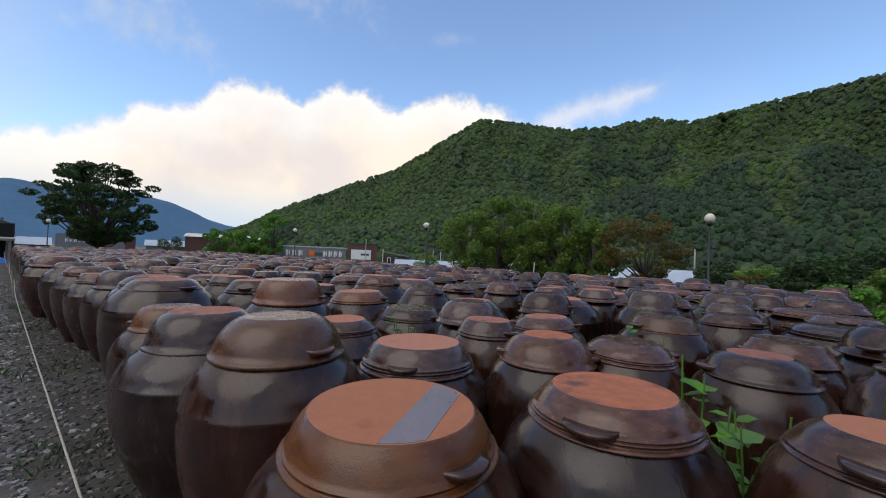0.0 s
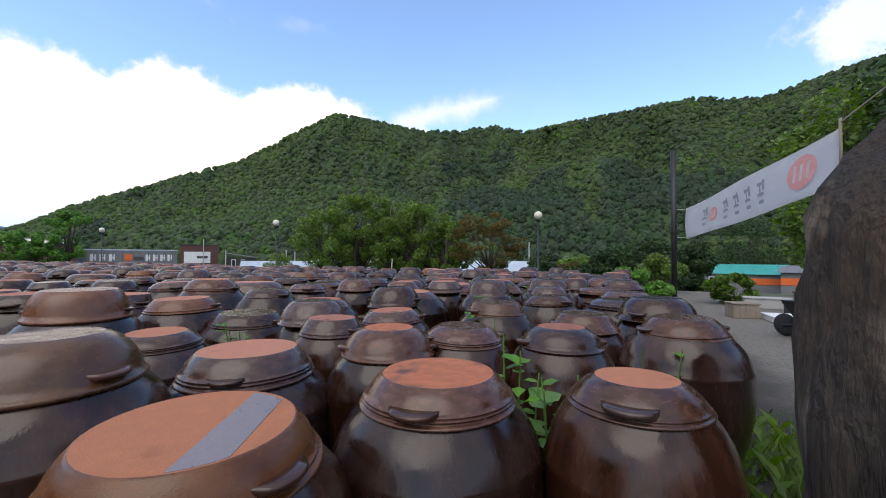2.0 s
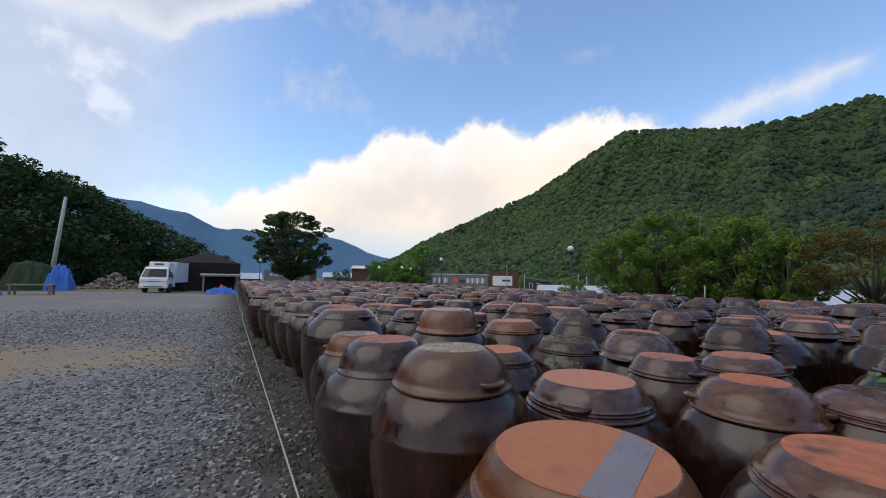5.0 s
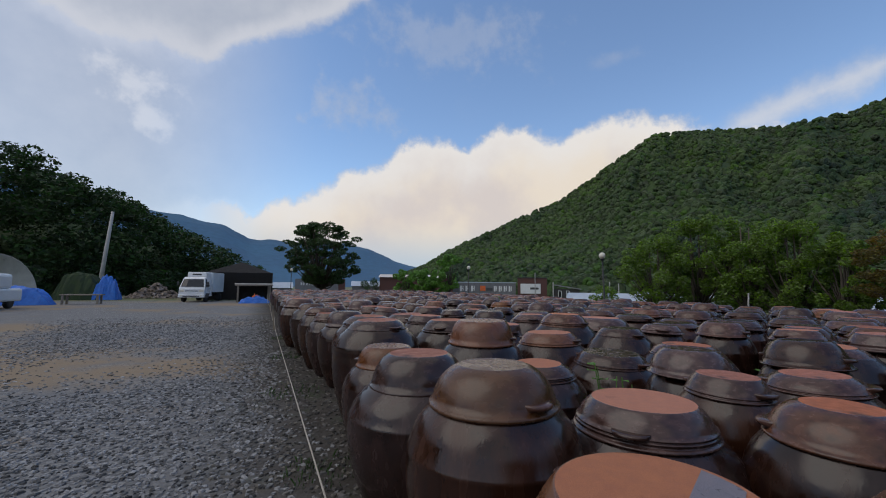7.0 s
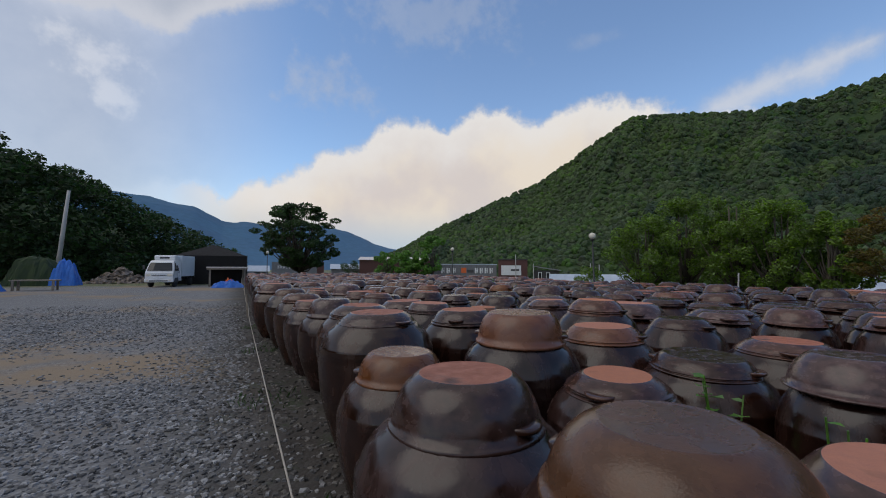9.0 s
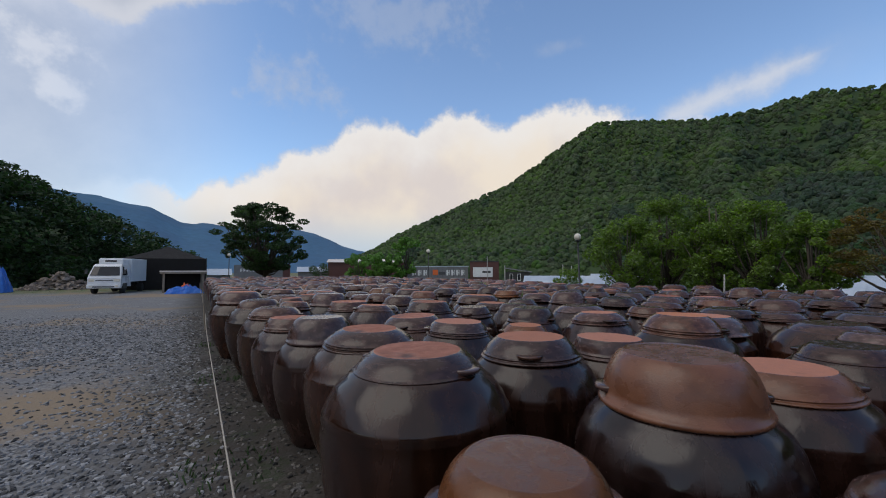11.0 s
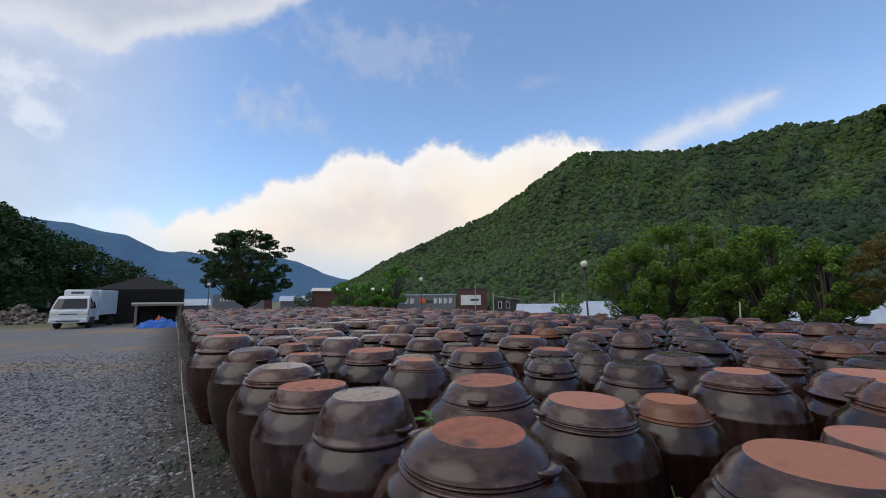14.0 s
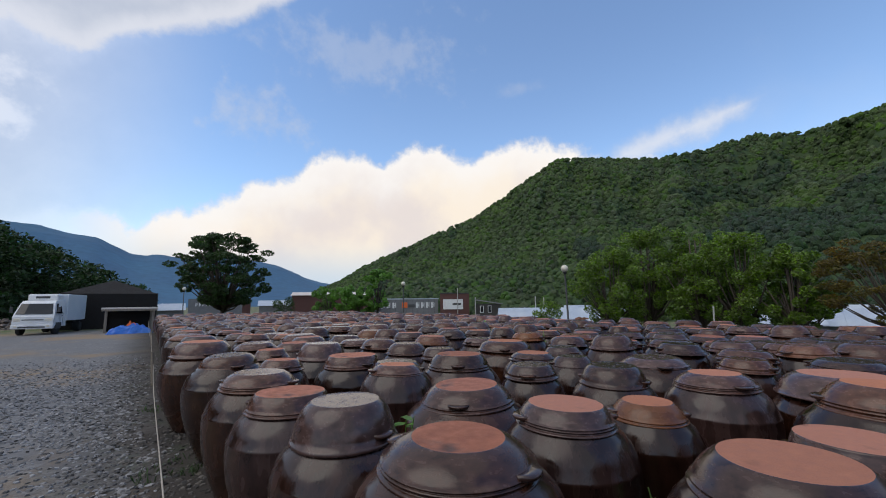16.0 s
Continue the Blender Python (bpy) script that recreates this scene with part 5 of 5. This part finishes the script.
grey2 = low_house("grey_factory", 112.3, 58, 7.5, 12, -.2, 0.5, GREYWALL, GREYWALL, "grey steel factory with an orange band", -3.6)
part("band", bx(-3.75, -.06, 2.0, 3.75, -.004, 2.8), ORANGE, grey2, "orange painted band")

# slim poles standing over the yard
for az, d, h, ln in ((54.6, 25.9, 2.0, 8), (63.5, 21.0, 1.2, 6), (47.5, 60, 2.2, 0), (48.6, 60, 2.0, 0), (80.5, 45, 3.0, 0)):
    x, y = polar(az, d)
    g = ground_height(x, y)
    p_ = thing("thin_pole", pose(x, y, g, 0, ln, 0), "thin pale pole standing beyond the jars", "pole", "thin poles")
    part("shaft", tube(bmesh.new(), [(0, 0, -.1), (0, 0, h - g)], [.035 if d < 30 else .09, .03 if d < 30 else .07], 8), CONCRETE, p_)

# ---- banner ----
bn = thing("banner_frame", pose(13.1, -1.1, 0), "white cloth banner strung between two posts", "banner")
part("post", tube(bmesh.new(), [(0, 0, -.2), (0, 0, 4.45)], .075, 10), BLACK, bn, "black steel post", smooth=True)
L0, L1, R0, R1 = Vector((.22, -.36, 1.86)), Vector((.22, -.36, 2.76)), Vector((-5.35, -1.45, 2.42)), Vector((-5.35, -1.45, 3.32))
part("end_stick", tube(bmesh.new(), [(-5.38, -1.46, 2.36), (-5.38, -1.46, 3.46)], .022, 8), WOOD, bn, "thin pale end stick", smooth=True)
part("far_post", tube(bmesh.new(), [(-8.4, -2.2, -.2), (-8.4, -2.2, 4.6)], .06, 8), BLACK, bn, "black steel post", smooth=True)
for z0, z1 in ((3.4, 4.4), (2.42, 2.5)):
    part("guy_rope", tube(bmesh.new(), [(-5.38, -1.46, z0), (-8.4, -2.2, z1)], .010, 6), ROPE, bn)
bm = bmesh.new()
grid = []
for i in range(25):
    u = i / 24
    grid.append([bm.verts.new(L0.lerp(R0, u).lerp(L1.lerp(R1, u), v / 6) + Vector((0.0, 0.035 * math.sin(u * 9 + v * .5), -.08 * u * (1 - u)))) for v in range(7)])
for i in range(24):
    for v in range(6):
        bm.faces.new((grid[i][v], grid[i + 1][v], grid[i + 1][v + 1], grid[i][v + 1]))
bmesh.ops.solidify(bm, geom=list(bm.faces), thickness=0.006)
cloth = part("cloth", bm, CLOTH, bn, smooth=True)


def on_cloth(u, v, off):
    p = L0.lerp(R0, u).lerp(L1.lerp(R1, u), v)
    return p + Vector((0.0, 0.035 * math.sin(u * 9 + v * 3), -.08 * u * (1 - u))) + Vector((-.19, .98, 0)) * off


def mark(u0, u1, v0, v1):
    b = bmesh.new()
    n_ = 4
    lo = [b.verts.new(on_cloth(u0 + (u1 - u0) * k / n_, v0, .022)) for k in range(n_ + 1)]
    hi = [b.verts.new(on_cloth(u0 + (u1 - u0) * k / n_, v1, .022)) for k in range(n_ + 1)]
    for k in range(n_):
        b.faces.new((lo[k], lo[k + 1], hi[k + 1], hi[k]))
    return b


for u in (.19, .37, .46, .55, .64):
    for a, c, d0, e0 in ((0, .030, .62, .70), (.012, .020, .45, .62), (0, .038, .40, .46), (.03, .042, .50, .74), (.004, .034, .22, .30)):
        part("letter_stroke", mark(u + a, u + c, d0, e0), INK, cloth, "grey lettering seen from behind")
for cu, cv, ru, rv in ((.285, .47, .035, .20), (.86, .52, .06, .33)):
    b = bmesh.new()
    ring = [b.verts.new(on_cloth(cu + ru * math.cos(a), cv + rv * math.sin(a), .022)) for a in np.linspace(0, 2 * math.pi, 29)[:-1]]
    b.faces.new(ring)
    part("red_seal", b, REDINK, cloth, "round red seal")
    for k in (-1, 0, 1):
        b = mark(cu + ru * (k * .45 - .1), cu + ru * (k * .45 + .1), cv - rv * .5, cv + rv * .5)
        for v in b.verts:
            v.co += Vector((-.19, .98, 0)) * .006
        part("seal_stroke", b, CLOTH, cloth)
for z in (1.9, 2.72):
    part("tie", tube(bmesh.new(), [(0, 0, z), (.22, -.36, z)], .012, 6), ROPE, bn)

# ---- standing stone ----
bm = bmesh.new()
bmesh.ops.create_icosphere(bm, subdivisions=5, radius=1)
for v in bm.verts:
    p = v.co.copy()
    k = noise.fractal(p * 1.3 + Vector((5, 2, 1)), 1.0, 2.0, 5)
    c = max(abs(p.x), abs(p.y), abs(p.z)) ** 0.55
    p = p / c * (1 + 0.10 * k)
    taper = 1.0 - 0.06 * max(p.z, 0) - 0.55 * max(0, p.z - 0.72)
    rough_ = noise.fractal(Vector((p.x * 6, p.y * 6, p.z * 3)), 0.9, 2.0, 4) * 0.018
    v.co = Vector((p.x * 0.27 * taper + 0.04 * p.z + rough_, p.y * 0.52 * taper - 0.04 * p.z, 0.92 + p.z * 1.02 - 0.42 * p.y * max(p.z, 0) + rough_))
st = new("standing_stone", mesh_of("standing_stone", bm, STONE, smooth=True))
st.matrix_basis = pose(STONE_X, STONE_Y, 0, 0, 0, STONE_R)
tagged(st, "rough dark grey standing stone beside the jars", "stone")


# ---- weeds ----
def weed(x, y, z, seed, h=0.35, n=9, size=0.075):
    rng = np.random.default_rng(seed)
    top = thing("weed", pose(x, y, 0), "bright green leafy weed growing between the jars", "weed", "weeds")
    bm = bmesh.new()
    lf = bmesh.new()
    for s in range(3):
        a = rng.uniform(0, 6.28)
        tip = Vector((0.10 * math.cos(a), 0.10 * math.sin(a), z + h * rng.uniform(.5, 1)))
        root = Vector((0.02 * s, 0, 0.0))
        mid = root.lerp(tip, 0.6) + Vector((rng.uniform(-.02, .02), rng.uniform(-.02, .02), 0))
        tube(bm, [root, mid, tip], [.006, .005, .003], 5)
        for k in range(n):
            u = rng.uniform(0.45, 1)
            c = root.lerp(mid, u * 1.6) if u < .6 else mid.lerp(tip, (u - .6) / .4)
            b = rng.uniform(0, 6.28)
            o = Vector((math.cos(b), math.sin(b), rng.uniform(-.1, .5))).normalized()
            sd = o.cross(Vector((0, 0, 1))).normalized()
            L = size * rng.uniform(.6, 1.3)
            pts_ = [c, c + o * L * .35 + sd * L * .38, c + o * L * .75 + sd * L * .30, c + o * L * 1.1 - Vector((0, 0, L * .2)), c + o * L * .75 - sd * L * .30, c + o * L * .35 - sd * L * .38]
            mv = lf.verts.new(c + o * L * .55 - Vector((0, 0, L * .08)))
            vv = [lf.verts.new(p) for p in pts_]
            for i in range(6):
                lf.faces.new((mv, vv[i], vv[(i + 1) % 6]))
    part("stem", bm, LEAF_BRIGHT, top)
    part("leaves", lf, LEAF_BRIGHT, top)
    return top


for k, (x, y, z, h, s) in enumerate(((1.36, 1.02, .62, .30, .085), (1.46, 1.20, .60, .36, .08), (2.02, .60, .66, .25, .085), (2.5, 1.62, .72, .22, .06), (1.42, 2.62, .68, .24, .06), (2.02, 1.62, .68, .2, .06),
                                     (3.25, 1.75, .7, .3, .05), (1.80, 3.12, .62, .24, .075), (2.10, 2.66, .66, .2, .07), (1.12, 5.45, .5, .24, .06), (1.06, 6.72, .68, .2, .07), (1.66, 5.50, .5, .26, .06), (4.2, 2.2, .75, .3, .05), (3.9, 1.8, .75, .3, .05),
                                     (2.75, 2.55, .7, .2, .06), (6.2, 3.0, .75, .25, .07), (5.0, 9.0, .75, .3, .08), (6.5, 12.0, .8, .3, .08))):
    best = max(((x + d_ * math.cos(a_), y + d_ * math.sin(a_)) for d_ in (0, .08, .16, .24, .32) for a_ in np.linspace(0, 6, 13)),
               key=lambda c: min(min(math.hypot(c[0] - a, c[1] - b) - r for a, b, r in placed), 0.0) * 4 - math.hypot(c[0] - x, c[1] - y))
    weed(*best, z, 200 + k, h, 8, s)


def grass(name, spots, count, length, material, label, seed):
    rng = np.random.default_rng(seed)
    vs, fs = [], []
    for (cx, cy, r) in spots:
        for _ in range(count):
            a, d = rng.uniform(0, 6.28), r * rng.uniform(0, 1) ** .5
            x, y = cx + d * math.cos(a), cy + d * math.sin(a)
            b, L = rng.uniform(0, 6.28), length * rng.uniform(.4, 1.2)
            ox, oy = math.cos(b), math.sin(b)
            n0 = len(vs)
            vs += [(x - oy * .006, y + ox * .006, 0), (x + oy * .006, y - ox * .006, 0), (x + ox * L * .3 + oy * .004, y + oy * L * .3 - ox * .004, L * .7), (x + ox * L * .6, y + oy * L * .6, L * .9)]
            fs += [(n0, n0 + 1, n0 + 2), (n0, n0 + 2, n0 + 3)]
    m = bpy.data.meshes.new(name)
    m.from_pydata(vs, [], fs)
    m.materials.append(material)
    return tagged(new(name, m), label, "grass", kind="stuff")


grass("grass", [(0.12, 4.2, .3), (0.05, 6.5, .35), (-.05, 3.4, .2), (0.1, 9.2, .3), (0.1, 12, .3), (1.75, .1, .5), (2.2, -.35, .6), (2.9, -.2, .5), (3.6, -.1, .5), (1.3, .0, .35), (4.5, .2, .6), (5.5, .3, .6), (6.8, .3, .7), (8, .2, .8), (9.5, .4, .8), (11.2, .6, .8), (-.02, 2.7, .2), (-.6, 34, 1.0), (-9, 42, 2.5), (-12, 39, 2.0)], 90, .06, LEAF_DARK,
      "low green grass tufts at the yard's edge", 301)
grass("weed_verge", [(1.9, -.2, .45), (2.4, -.15, .5), (3.0, -.3, .5), (2.6, -.7, .6), (11.6, 2, 1.0), (11.5, 5, 1.0), (11.5, 8, 1.0), (11.5, 11, 1.0), (11.5, 14, 1.0), (11.5, 17, 1.0)], 220, .22, LEAF, "tall bright weeds along the yard's verge", 302)

# ---- clutter by the lower lane ----
cart = thing("wheelbarrow", pose(7.6, -2.3, 0, 0, 0, 30), "dark steel wheelbarrow parked on the lane", "wheelbarrow")
bm = bx(-.45, -.28, .38, .45, .28, .62)
for v in bm.verts:
    if v.co.z < .5:
        v.co.x *= .7
        v.co.y *= .75
part("tray", bm, BLACK, cart)
w_ = part("wheel", lathe(bmesh.new(), [(.06, -.04), (.17, -.04), (.19, 0), (.17, .04), (.06, .04)], 18), RUBBER, cart, at=pose(.62, 0, .19, 90, 0, 0))
for s in (-1, 1):
    part("handle_bar", tube(bmesh.new(), [(.62, s * .06, .19), (-.3, s * .22, .36), (-.95, s * .27, .58)], .016, 6), BLACK, cart)
    part("leg", tube(bmesh.new(), [(-.3, s * .22, .38), (-.38, s * .22, .0)], .016, 6), BLACK, cart)
for k, (x, y, sx1, sy1, h, m, lab) in enumerate(((9.6, -2.6, 1.6, .5, .10, SIGNWHITE, "pale plank stack lying on the lane"), (11.0, -3.4, .9, .4, .25, DARKWALL, "dark crate by the lane"), (12.2, -4.0, .7, .5, .45, REDWALL, "red-brown crate by the lane"),
                                                (13.4, -4.8, .7, .5, .5, ORANGE, "orange crate by the lane"), (12.6, -3.4, 1.5, .5, .25, CONCRETE, "pale concrete blocks stacked by the lane"), (10.4, -2.0, .5, .4, .3, WOOD, "wooden crate by the lane"))):
    c_ = thing("storage_crate", pose(x, y, 0, 0, 0, 20 * k), lab, "crate")
    part("body", bx(-sx1 / 2, -sy1 / 2, 0, sx1 / 2, sy1 / 2, h, bevel=.015), m, c_)
    part("lid_board", bx(-sx1 / 2 - .02, -sy1 / 2 - .02, h + .002, sx1 / 2 + .02, sy1 / 2 + .02, h + .03, bevel=.006), m, c_)

# ---- unseen plain block behind the walker, added to cut low sky light ----
blocker = thing("back_hall", pose(-2, -9.5, 0), "plain dark unseen block added behind the yard to cut low sky", "building")
part("wall", bx(-22, -8, -.2, 20, 0, 2.9), DARKWALL, blocker)
part("roof", bx(-22.5, -8.4, 2.9, 20.5, .5, 3.1), GREYWALL, blocker)
